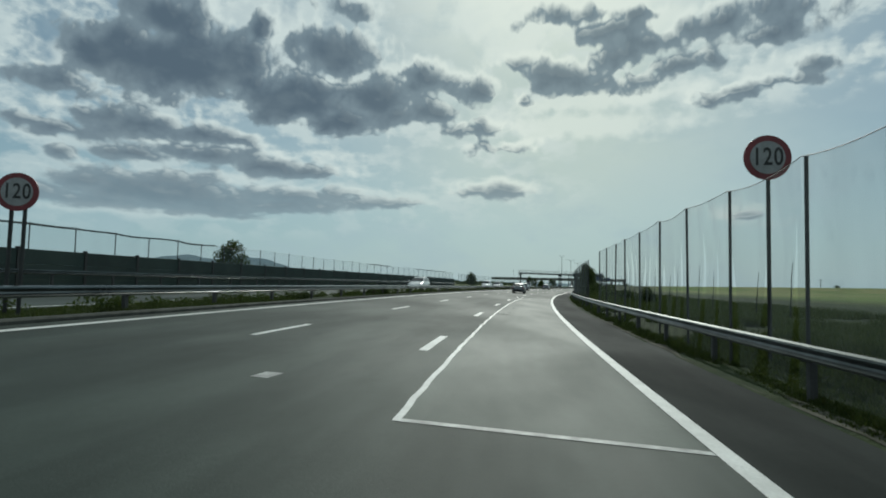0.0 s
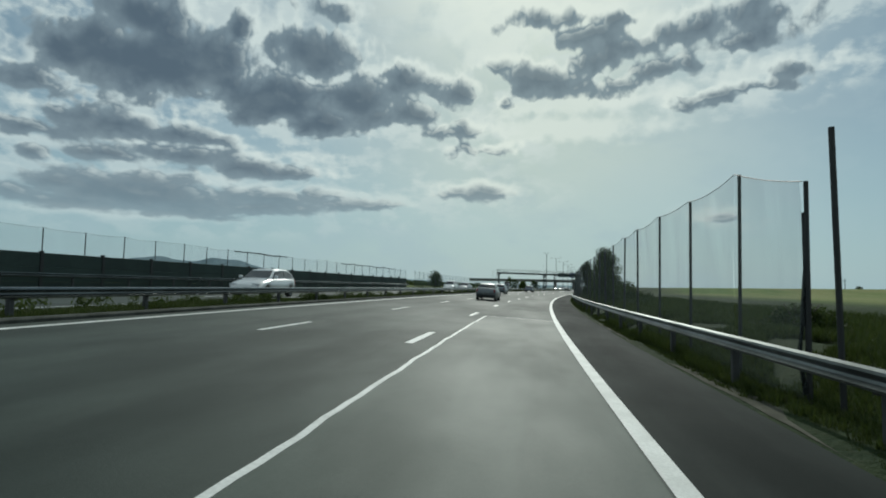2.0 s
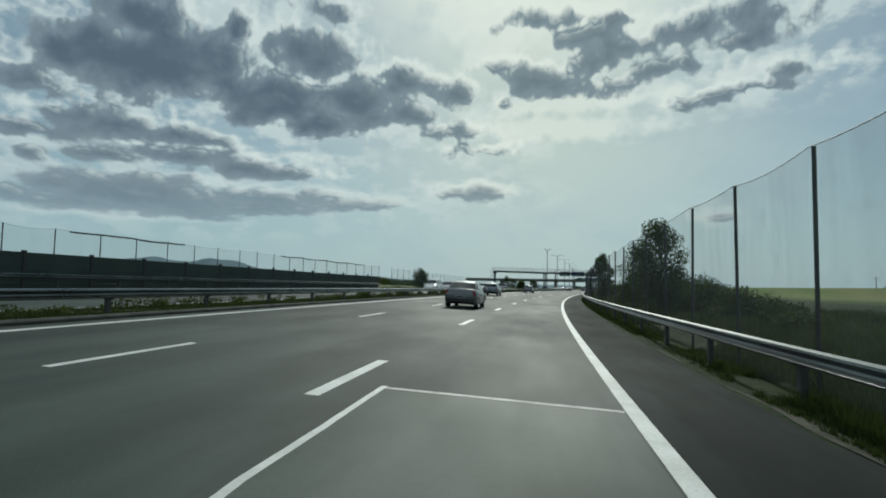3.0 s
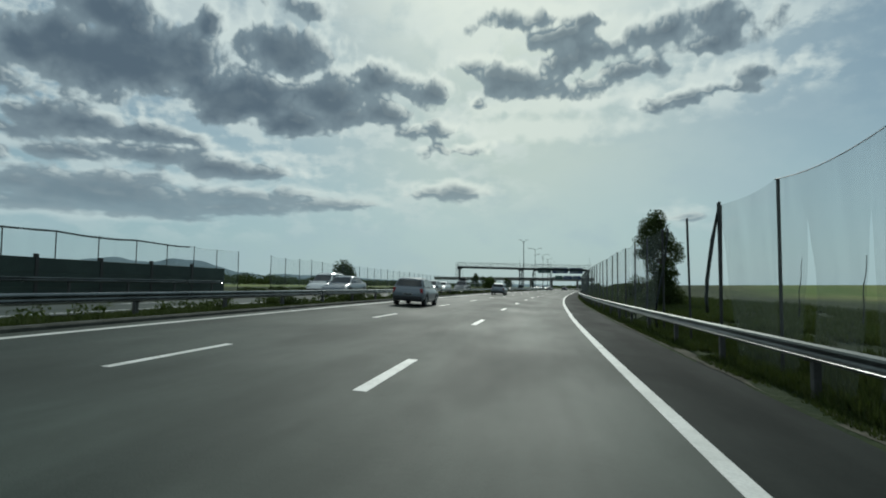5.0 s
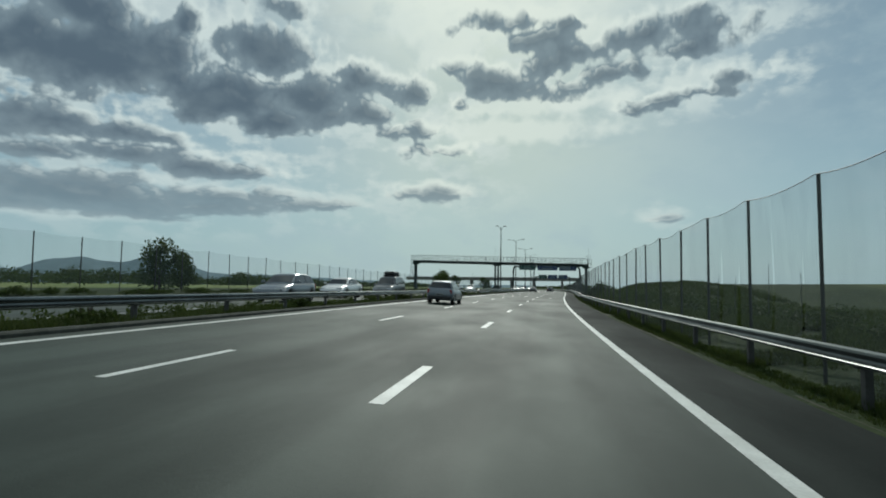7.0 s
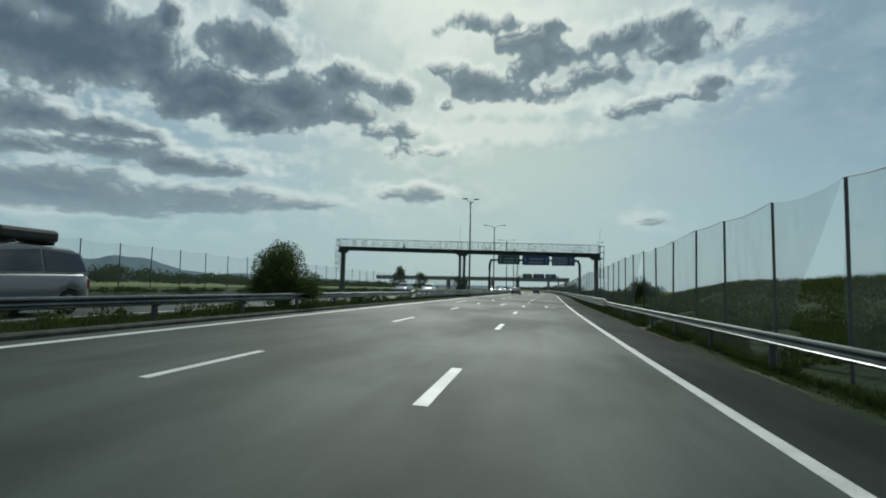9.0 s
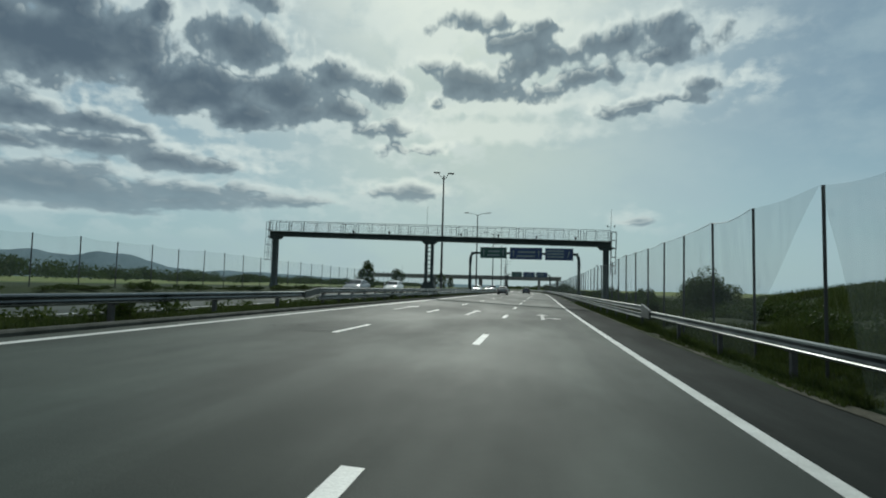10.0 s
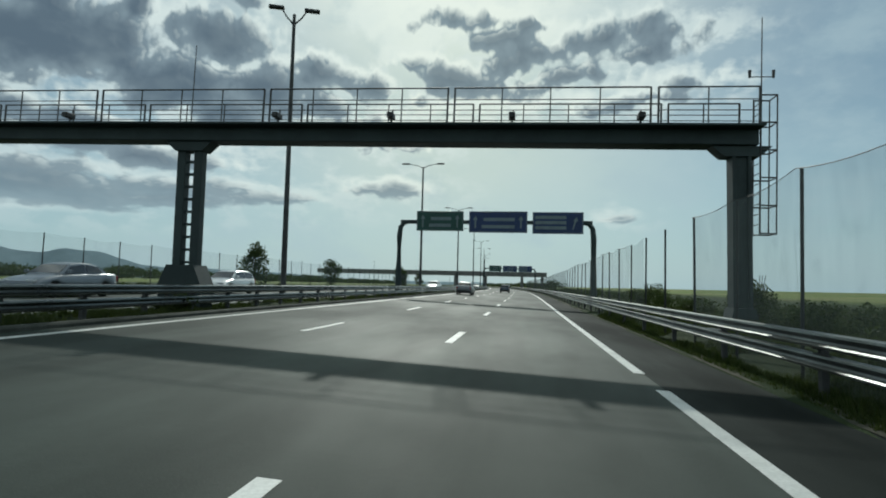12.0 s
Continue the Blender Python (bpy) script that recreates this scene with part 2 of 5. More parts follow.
def grass_ground():
    m, n = material("grassland")
    at = n.add("NewGeometry").outputs["Position"]
    uv = n.add("UVMap").outputs[0]
    u = n.add("SeparateXYZ", {0: uv}).outputs[0]
    big = n.noise(at, 0.035, 4, 0.6)
    mid = n.noise(at, 0.6, 5, 0.65)
    small = n.noise(at, 7.0, 4, 0.7)
    verge = n.mix(n.span(mid, 0.35, 0.65), (0.013, 0.029, 0.008), (0.029, 0.045, 0.013))
    verge = n.mix(n.span(small, 0.45, 0.75, 0.0, 0.5), verge, (0.040, 0.046, 0.018))
    rows = n.noise(n.vec("MULTIPLY", at, (0.25, 0.012, 1)), 1.0, 4, 0.6)
    field = n.mix(n.span(rows, 0.38, 0.62), (0.105, 0.165, 0.038), (0.165, 0.205, 0.062))
    field = n.mix(n.span(big, 0.45, 0.62, 0.0, 0.7), field, (0.24, 0.225, 0.095))
    field = n.mix(n.span(small, 0.4, 0.8, 0.0, 0.35), field, (0.05, 0.08, 0.02))
    far = n.span(n.math("ADD", n.math("ABSOLUTE", n.math("ADD", u, 11.0)), n.math("MULTIPLY", mid, 6.0)), 29.0, 43.0)
    c = n.mix(far, verge, field)
    h = n.math("ADD", n.math("MULTIPLY", mid, 1.0), n.math("MULTIPLY", small, 0.4))
    bump = n.add("Bump", {"Height": h, "Strength": 0.8, "Distance": 0.25}).outputs[0]
    p = n.add("BsdfPrincipled", {"Base Color": c, "Roughness": 0.9, "Normal": bump, "Specular IOR Level": 0.15})
    n.add("OutputMaterial", {0: p.outputs[0]})
    return m


def net_material(name, cover, tone):
    """Fine mesh netting: most light goes through, the threads scatter the rest."""
    m, n = material(name)
    at = n.add("TexCoord").outputs["Object"]
    fold = n.noise(n.vec("MULTIPLY", at, (1.6, 1.6, 0.25)), 1.0, 5, 0.65)
    dirt = n.noise(at, 2.2, 4, 0.6)
    k = n.math("ADD", cover, n.math("MULTIPLY", n.math("SUBTRACT", fold, 0.5), cover * 1.1))
    k = n.math("ADD", k, n.math("MULTIPLY", n.span(dirt, 0.55, 0.8), cover * 0.4), clamp=True)
    d = n.add("BsdfDiffuse", {0: (*tone, 1)}).outputs[0]
    tl = n.add("BsdfTranslucent", {0: (*tone, 1)}).outputs[0]
    s = n.add("MixShader", {0: 0.5, 1: d, 2: tl}).outputs[0]
    out = n.add("MixShader", {0: k, 1: n.add("BsdfTransparent").outputs[0], 2: s}).outputs[0]
    n.add("OutputMaterial", {0: out})
    return m


def glass_material(name, tint):
    m, n = material(name)
    p = n.add("BsdfPrincipled", {"Base Color": (*tint, 1), "Roughness": 0.06, "Specular IOR Level": 0.7, "Coat Weight": 0.3})
    n.add("OutputMaterial", {0: p.outputs[0]})
    return m


def leaf_material(name, a, b):
    m, n = material(name)
    r = n.add("NewGeometry").outputs["Random Per Island"]
    at = n.add("TexCoord").outputs["Object"]
    c = n.mix(r, a, b)
    c = n.mix(n.span(n.noise(at, 1.2, 3, 0.6), 0.4, 0.7, 0.0, 0.5), c, tuple(k * 0.5 for k in a))
    p = n.add("BsdfPrincipled", {"Base Color": c, "Roughness": 0.6, "Specular IOR Level": 0.12}).outputs[0]
    tl = n.add("BsdfTranslucent", {0: n.mix(0.3, c, (0.14, 0.20, 0.03))}).outputs[0]
    n.add("OutputMaterial", {0: n.add("MixShader", {0: 0.25, 1: p, 2: tl}).outputs[0]})
    return m


M_ROAD = asphalt("asphalt", (0.0135, 0.0232, 0.0175), (0.0235, 0.0385, 0.0292), 0.70, 0.34)
M_PATCH = asphalt("patched_asphalt", (0.036, 0.052, 0.041), (0.052, 0.072, 0.058), 0.64, 0.32)
M_SHOULDER = asphalt("shoulder_asphalt", (0.0100, 0.0142, 0.0124), (0.0185, 0.0245, 0.0215), 0.82, 0.12)
M_GRASS = grass_ground()
M_DIRT = surface("dry_verge_dirt", (0.125, 0.12, 0.095), (0.065, 0.066, 0.050), rough=0.95, scale=1.2, fine=16, bump=0.5, spec=0.1)
M_PAINT = surface("road_paint", (0.74, 0.75, 0.72), (0.58, 0.59, 0.56), rough=0.55, scale=1.5, fine=30, bump=0.1)
M_PAINT_WORN = surface("worn_road_paint", (0.50, 0.51, 0.49), (0.26, 0.26, 0.25), rough=0.6, scale=4, fine=30, bump=0.1)
M_GALV = surface("galvanised_steel", (0.185, 0.20, 0.195), (0.11, 0.12, 0.115), rough=0.40, metal=1.0, spec=0.5, scale=0.8, fine=12, bump=0.03)
# darker copy of M_GALV: shade on the left-hand rails' faces put into the colour
M_RAIL_SHADED = surface("shaded_rail_steel", (0.17, 0.185, 0.18), (0.10, 0.11, 0.108), rough=0.25, metal=1.0, scale=0.8, fine=12, bump=0.03)
M_GALV_OLD = surface("weathered_steel", (0.085, 0.09, 0.09), (0.05, 0.05, 0.05), rough=0.6, metal=0.3, scale=1.5, fine=14, bump=0.08)
M_POST = surface("dark_post_steel", (0.027, 0.030, 0.030), (0.018, 0.020, 0.020), rough=0.6, scale=2, fine=30)
M_WALL = surface("green_barrier_panel", (0.026, 0.048, 0.040), (0.018, 0.034, 0.030), rough=0.75, scale=0.5, fine=6, bump=0.1, by_object=0.25)
M_GANTRY = surface("gantry_steel", (0.026, 0.044, 0.043), (0.018, 0.031, 0.031), rough=0.6, scale=1.2, fine=20, bump=0.05)
M_CONCRETE = surface("concrete", (0.24, 0.24, 0.225), (0.15, 0.15, 0.14), rough=0.85, scale=1.2, fine=25, bump=0.3)
M_KERB = surface("grimy_kerb_concrete", (0.085, 0.09, 0.08), (0.045, 0.05, 0.042), rough=0.9, scale=1.5, fine=20, bump=0.3, spec=0.2)
M_BLUE = surface("blue_sign_face", (0.012, 0.035, 0.13), (0.010, 0.028, 0.10), rough=0.4, scale=1, fine=10, bump=0.02)
M_GREENSIGN = surface("green_sign_face", (0.012, 0.07, 0.055), (0.010, 0.055, 0.042), rough=0.4, scale=1, fine=10, bump=0.02)
M_SIGNWHITE = surface("sign_white", (0.34, 0.35, 0.35), (0.26, 0.27, 0.27), rough=0.5, scale=2, fine=20, bump=0.02)
M_SIGNGREY = surface("sign_text_grey", (0.19, 0.24, 0.25), (0.14, 0.18, 0.20), rough=0.5, scale=2, fine=20, bump=0.02)
M_RED = surface("sign_red", (0.20, 0.022, 0.03), (0.14, 0.02, 0.025), rough=0.45, scale=2, fine=20, bump=0.02)
M_CRACK = surface("open_crack", (0.005, 0.005, 0.005), (0.003, 0.003, 0.003), rough=0.95, scale=2, fine=20, bump=0.02, spec=0.0)
M_BLACK = surface("black_paint", (0.02, 0.02, 0.02), (0.014, 0.014, 0.014), rough=0.5, scale=2, fine=20, bump=0.02)
M_NET = net_material("bird_net", 0.20, (0.27, 0.295, 0.285))
M_NETDARK = net_material("bunched_net", 0.80, (0.10, 0.115, 0.115))
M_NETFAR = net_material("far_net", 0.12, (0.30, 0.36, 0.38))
M_LEAF = leaf_material("leaves", (0.024, 0.043, 0.014), (0.062, 0.088, 0.027))
M_LEAF_LIGHT = leaf_material("light_leaves", (0.032, 0.056, 0.016), (0.095, 0.125, 0.034))
M_BARK = surface("bark", (0.07, 0.055, 0.04), (0.045, 0.036, 0.028), rough=0.9, scale=4, fine=30, bump=0.6)
M_BLADE = leaf_material("grass_blades", (0.027, 0.048, 0.013), (0.080, 0.096, 0.033))

# ---- the road's own coordinates: s along, u to the right of the right edge line ----
KAPPA = [1.673, 1.359, 1.032, 0.664, 0.238, -0.193, -0.50, -0.50, -0.40]     # curvature per km at s = -30, 30, 90 ...
S_GRID = np.arange(-300, 1801, 1.0)
_k = np.interp(S_GRID, np.arange(-30, 480, 60.0), KAPPA) / 1000
_k = np.where(S_GRID > 600, 0.0, np.where(S_GRID < -60, 0.0, _k))
_th = np.concatenate([[0], np.cumsum((_k[1:] + _k[:-1]) / 2)])
_th -= _th[300]
_x = np.concatenate([[0], np.cumsum(np.sin((_th[1:] + _th[:-1]) / 2))])
_y = np.concatenate([[0], np.cumsum(np.cos((_th[1:] + _th[:-1]) / 2))])
_x, _y = _x - _x[300], _y - _y[300]


def heading(s):
    return float(np.interp(s, S_GRID, _th))


def fall(s):
    return 0.0508 - 0.0000412 * min(max(s, -60), 500)


def step01(x, a, b):
    t = min(max((x - a) / (b - a), 0.0), 1.0)
    return t * t * (3 - 2 * t)


def level(s, u):
    """Height of the road and of the land beside it."""
    c = fall(s)
    if -12.8 <= u <= 1.95:
        return -c * u
    if -24.6 <= u < -12.8:
        return c * 12.8 + 0.003 * (-12.8 - u)
    if u > 1.95:
        bank = step01(s, 135, 158) * (1 - step01(s, 180, 210))
        z = -c * 1.95 + step01(u, 1.9, 4.2) * (0.62 + 0.15 * bank)
        z += step01(u, 4.5, 14 - 5 * bank) * (0.15 + 1.15 * bank)
        return z + 0.014 * min(max(u - 14, 0), 90)
    edge = c * 12.8 + 0.035
    return edge + step01(-u, 24.6, 28) * 0.35 - step01(-u, 40, 260) * (edge + 0.3)


def P(s, u, z=0.0, dz=None):
    """World place of (s, u); dz: height above the road or land there."""
    th = heading(s)
    x = float(np.interp(s, S_GRID, _x)) + u * math.cos(th)
    y = float(np.interp(s, S_GRID, _y)) - u * math.sin(th)
    return Vector((x, y, level(s, u) + dz if dz is not None else z))


def at_road(s, u, z=None, turn=0.0):
    """Pose with y along the road at (s, u)."""
    p = P(s, u, dz=0.0) if z is None else P(s, u, z)
    return pose(*p, 0, 0, math.degrees(-heading(s)) + turn)


# ---- mesh helpers ----


def part(name, bm, mat, parent=None, label="", smooth=False):
    me = bpy.data.meshes.new(name)
    bm.to_mesh(me)
    bm.free()
    for m in mat if isinstance(mat, (list, tuple)) else [mat]:
        me.materials.append(m)
    if smooth:
        for p in me.polygons:
            p.use_smooth = True
    ob = new(name, me)
    if parent:
        ob.parent = parent
    if label:
        ob["label"] = label
    return ob


def share(name, ob, parent, m):
    """Another object on the same mesh."""
    o = new(name, ob.data)
    o.parent = parent
    o.matrix_basis = m
    return o


def thing(name, label, category, m=None, group="", kind=""):
    ob = new(name)
    if m is not None:
        ob.matrix_basis = m
    return tagged(ob, label, category, group, kind)


def box(bm, x0, y0, z0, x1, y1, z1, bevel=0.0):
    r = bmesh.ops.create_cube(bm, size=1.0, matrix=Matrix.Translation(((x0 + x1) / 2, (y0 + y1) / 2, (z0 + z1) / 2)) @ Matrix.Diagonal((x1 - x0, y1 - y0, z1 - z0, 1)))
    if bevel:
        es = list({e for v in r["verts"] for e in v.link_edges})
        bmesh.ops.bevel(bm, geom=es, offset=bevel, segments=2, profile=0.5, affect="EDGES")
    return bm


def tube(bm, a, b, r0, r1=None, sides=8):
    a, b = Vector(a), Vector(b)
    d = b - a
    m = Matrix.Translation((a + b) / 2) @ d.to_track_quat("Z", "Y").to_matrix().to_4x4()
    bmesh.ops.create_cone(bm, cap_ends=True, segments=sides, radius1=r0, radius2=r0 if r1 is None else r1, depth=d.length, matrix=m)
    return bm


def bent(bm, pts, r0, r1=None, sides=6):
    """A tube along several points."""
    r1 = r0 if r1 is None else r1
    rings = []
    n = len(pts)
    for i, p in enumerate(pts):
        p = Vector(p)
        d = (Vector(pts[min(i + 1, n - 1)]) - Vector(pts[max(i - 1, 0)])).normalized()
        q = d.to_track_quat("Z", "Y")
        r = r0 + (r1 - r0) * i / max(n - 1, 1)
        rings.append([bm.verts.new(p + q @ Vector((r * math.cos(2 * math.pi * k / sides), r * math.sin(2 * math.pi * k / sides), 0))) for k in range(sides)])
    for a, b in zip(rings, rings[1:]):
        for k in range(sides):
            bm.faces.new((a[k], a[(k + 1) % sides], b[(k + 1) % sides], b[k]))
    bm.faces.new(rings[0][::-1])
    bm.faces.new(rings[-1])
    return bm


def sweep(bm, profile, stations, place, closed=True, caps=True):
    """Rings of profile points through the stations; place(station, a, b) gives the corner."""
    rings = [[bm.verts.new(place(s, a, b)) for a, b in profile] for s in stations]
    k = len(profile)
    for r0, r1 in zip(rings, rings[1:]):
        for i in range(k if closed else k - 1):
            j = (i + 1) % k
            bm.faces.new((r0[i], r0[j], r1[j], r1[i]))
    if closed and caps:
        bm.faces.new(rings[0][::-1])
        bm.faces.new(rings[-1])
    return bm


def strip(name, u0, u1, s0, s1, ds, mat, lift=0.0, parent=None, across=2, wobble=0.0, kind=""):
    """A band of the road's surface with its own thickness, from u0 to u1."""
    bm = bmesh.new()
    uvl = bm.loops.layers.uv.new("UVMap")
    n = max(1, int(round((s1 - s0) / ds)))
    grid = []
    for i in range(n + 1):
        s = s0 + (s1 - s0) * i / n
        w = wobble * (noise.noise((s * 0.8, u0, 1.0)) + 0.5 * noise.noise((s * 3.1, u0, 7.0))) if wobble else 0.0
        grid.append([(bm.verts.new(P(s, u0 + (u1 - u0) * j / (across - 1) + w, dz=lift)), u0 + (u1 - u0) * j / (across - 1), s) for j in range(across)])
    for a, b in zip(grid, grid[1:]):
        for j in range(across - 1):
            q = (a[j], a[j + 1], b[j + 1], b[j])
            f = bm.faces.new([k[0] for k in q])
            for lp, k in zip(f.loops, q):
                lp[uvl].uv = (k[1], k[2])
    ob = part(name, bm, mat, parent, smooth=True)
    if kind:
        tagged(ob, kind=kind)
    return ob

# ---- ground and roads ----


def make_ground():
    """One sheet of land, shaped beside the road and flat as far as the horizon."""
    bm = bmesh.new()
    uvl = bm.loops.layers.uv.new("UVMap")
    us = [-300, -200, -120, -80, -55, -42, -34, -30, -28, -26.5, -25.2, -24.7, -24.3, -18.0, -13.1, -12.6, -11.8, -11.2, -10.9, -10.4, -5, 1.2, 1.75, 2.1, 2.5, 2.9, 3.3, 3.7, 4.1, 4.6, 5.4, 6.5, 8, 10, 12, 14, 18, 26, 40, 70, 120, 200, 310]
    ss = list(range(-120, 420, 3)) + list(range(420, 1500, 20))
    grid = []
    for s in ss:
        row = []
        for u in us:
            z = level(s, u)
            if -24.5 < u < -13.0 or -10.6 < u < 1.7:
                z -= 0.25
            elif 1.9 < u < 12 or u < -25 or -12.9 < u < -10.8:
                z += 0.10 * noise.noise((s * 0.35, u * 0.8, 2.0)) + 0.05 * noise.noise((s * 1.3, u * 2.0, 5.0))
            if abs(u) > 250:
                z -= 1.2
            row.append((bm.verts.new(P(s, u, z)), u, s))
        grid.append(row)
    for a, b in zip(grid, grid[1:]):
        for j in range(len(us) - 1):
            q = (a[j], a[j + 1], b[j + 1], b[j])
            f = bm.faces.new([k[0] for k in q])
            for lp, k in zip(f.loops, q):
                lp[uvl].uv = (k[1], k[2])
    xs = [-4000, -2500, -1500, -900, -600, -400, -290, -150, 0, 150, 290, 400, 600, 900, 1500, 2500, 4000]
    ys = [-1500, -700, -300, -60, 200, 500, 800, 1100, 1480, 2000, 3000, 4400]
    far = []
    for y in ys:
        th_x = float(np.interp(y, _y, _x))
        row = []
        for x in xs:
            inside = abs(x) < 280 and -100 < y < 1470
            z = -4.0 if inside else (1.75 if x > 0 else -0.5)
            row.append((bm.verts.new((th_x + x, y, z)), x, y))
        far.append(row)
    for a, b in zip(far, far[1:]):
        for j in range(len(xs) - 1):
            q = (a[j], a[j + 1], b[j + 1], b[j])
            f = bm.faces.new([k[0] for k in q])
            for lp, k in zip(f.loops, q):
                lp[uvl].uv = (k[1], k[2])
    return tagged(part("ground", bm, M_GRASS, smooth=True), "green verges and flat farmland out to the horizon", "ground", kind="structure")


make_ground()
LANE = 3.65
LEFT2, LEFT3 = -7.08, -10.22

road = strip("road", -10.75, 0.06, -110, 900, 3.0, M_ROAD, 0.0, across=12)
tagged(road, "grey worn asphalt motorway carriageway with three lanes", "road", kind="structure")
shoulder = strip("hard_shoulder", 0.06, 1.95, -110, 900, 3.0, M_SHOULDER, 0.0, across=5)
tagged(shoulder, "dark asphalt hard shoulder beside the guardrail", "shoulder", kind="structure")
other = strip("opposite_road", -24.4, -13.05, -110, 900, 3.0, M_ROAD, 0.0, across=12)
tagged(other, "asphalt carriageway for oncoming traffic beyond the median", "road", kind="structure")

# kerb of the median
bm = bmesh.new()
sweep(bm, [(-0.12, -0.1), (0.10, -0.1), (0.10, 0.06), (0.06, 0.10), (-0.12, 0.10)], list(range(-110, 600, 4)), lambda s, a, b: P(s, -10.86 + a, level(s, -10.86) + b))
tagged(part("median_kerb", bm, M_KERB), "low grey concrete kerb along the grassy median", "kerb", kind="structure")

tagged(strip("verge_dirt", 1.84, 2.12, -20, 330, 0.6, M_DIRT, 0.012, across=3, wobble=0.10), "pale strip of dirt and gravel at the edge of the shoulder", "dirt", kind="structure")

# painted lines
strip("edge_line", -0.135, 0.065, -110, 105.0, 1.0, M_PAINT, 0.004, road)
strip("edge_line", -0.10, 0.10, 105.0, 209.0, 1.0, M_PAINT, 0.004, road)
strip("edge_line", -0.10, 0.10, 210.6, 700, 2.0, M_PAINT, 0.004, road)
strip("edge_line", LEFT3 - 0.10, LEFT3 + 0.10, -110, 700, 2.0, M_PAINT, 0.004, road)
strip("edge_line", -13.75, -13.6, -110, 500, 3.0, M_PAINT, 0.004, other)
strip("edge_line", -23.6, -23.45, -110, 500, 3.0, M_PAINT, 0.004, other)
for k in range(-8, 40):
    for u, wide in ((-LANE, 0.09), (LEFT2, 0.07)):
        strip("lane_dash", u - wide, u + wide, k * 12.0 - 3.0, k * 12.0, 1.0, M_PAINT, 0.004, road)
    if k % 2 == 0:
        for u in (-16.9, -20.2):
            strip("lane_dash", u - 0.07, u + 0.07, k * 12.0 - 3.0, k * 12.0, 1.5, M_PAINT, 0.004, other)

# resurfaced rectangle with its thin painted outline
patch = strip("asphalt_patch", -3.05, -0.16, -8.25, 45.8, 1.0, M_PATCH, 0.003, road, across=5)
strip("outline", -3.08, -3.0, -8.3, 45.9, 0.35, M_PAINT, 0.006, road, wobble=0.035)
for s0 in (-8.25, 45.8):
    strip("outline", -3.0, -0.15, s0 - 0.06, s0 + 0.06, 0.12, M_PAINT_WORN, 0.006, road, across=8)


def sheet(name, outline, mat, parent, lift=0.0045):
    """A flat painted shape on the road; outline in (s, u)."""
    bm = bmesh.new()
    bm.faces.new([bm.verts.new(P(s, u, dz=lift)) for s, u in outline])
    bmesh.ops.triangulate(bm, faces=bm.faces[:])
    return part(name, bm, mat, parent)


def arrow(s0, u, branch):
    """Straight-on arrow, 5.4 m long; branch: a turn to the right as well."""
    w = 0.085
    shapes = [[(s0, u - w), (s0, u + w), (s0 + 3.9, u + w), (s0 + 3.9, u - w)], [(s0 + 3.9, u - 0.33), (s0 + 3.9, u + 0.33), (s0 + 5.4, u)]]
    if branch:
        shapes += [[(s0 + 1.2, u + w), (s0 + 1.75, u + 0.50), (s0 + 2.05, u + 0.50), (s0 + 1.6, u + w)], [(s0 + 1.45, u + 0.50), (s0 + 1.9, u + 0.92), (s0 + 2.35, u + 0.50)]]
    bm = bmesh.new()
    for sh in shapes:
        bm.faces.new([bm.verts.new(P(s, x, dz=0.0045)) for s, x in sh])
    return part("road_arrow", bm, M_PAINT_WORN, road)


arrow(190.1, -1.92, True)
arrow(189.3, -5.33, False)
arrow(189.3, -8.7, False)
for s0 in (335.0,):
    arrow(s0, -1.92, True)
    arrow(s0, -5.33, False)

strip("worn_mark", -5.15, -4.92, -6.95, -6.55, 0.1, M_PAINT_WORN, 0.004, road, across=4, wobble=0.1)

# open cracks along the outline
rng = random.Random(4)
for s0, s1, u0, u1, count in ((11.4, 14.2, -3.05, -2.35, 9), (16.9, 19.8, -2.95, -2.25, 6), (176.5, 178.5, -9.2, -7.6, 3)):
    for k in range(count):
        s, u = rng.uniform(s0, s1), rng.uniform(u0, u1 - 0.25)
        ln, slant = rng.uniform(0.25, 0.75), rng.uniform(-0.25, 0.6)
        n = 8
        line = [(s + slant * j / n + 0.07 * rng.uniform(-1, 1), u + ln * j / n) for j in range(n + 1)]
        wide = [0.006 + 0.035 * rng.random() * math.sin(math.pi * j / n) for j in range(n + 1)]
        bm = bmesh.new()
        rows = [(bm.verts.new(P(p + w, q, dz=0.0075)), bm.verts.new(P(p - w, q + 0.02, dz=0.0075))) for (p, q), w in zip(line, wide)]
        for (p0, p1), (q0, q1) in zip(rows, rows[1:]):
            bm.faces.new((p0, p1, q1, q0))
        part("crack", bm, M_CRACK, road)

# ---- guardrails ----
RAIL_U = 2.12         # right guardrail, just in front of the netting
NET_U = 2.52
W_BEAM = [(0.0, -0.120), (0.072, -0.100), (0.078, -0.070), (0.03, -0.032), (0.015, 0.0), (0.03, 0.032), (0.078, 0.070), (0.072, 0.100), (0.0, 0.120),
          (-0.006, 0.115), (0.064, 0.095), (0.070, 0.071), (0.022, 0.033), (0.007, 0.0), (0.022, -0.033), (0.070, -0.071), (0.064, -0.095), (-0.006, -0.115)]


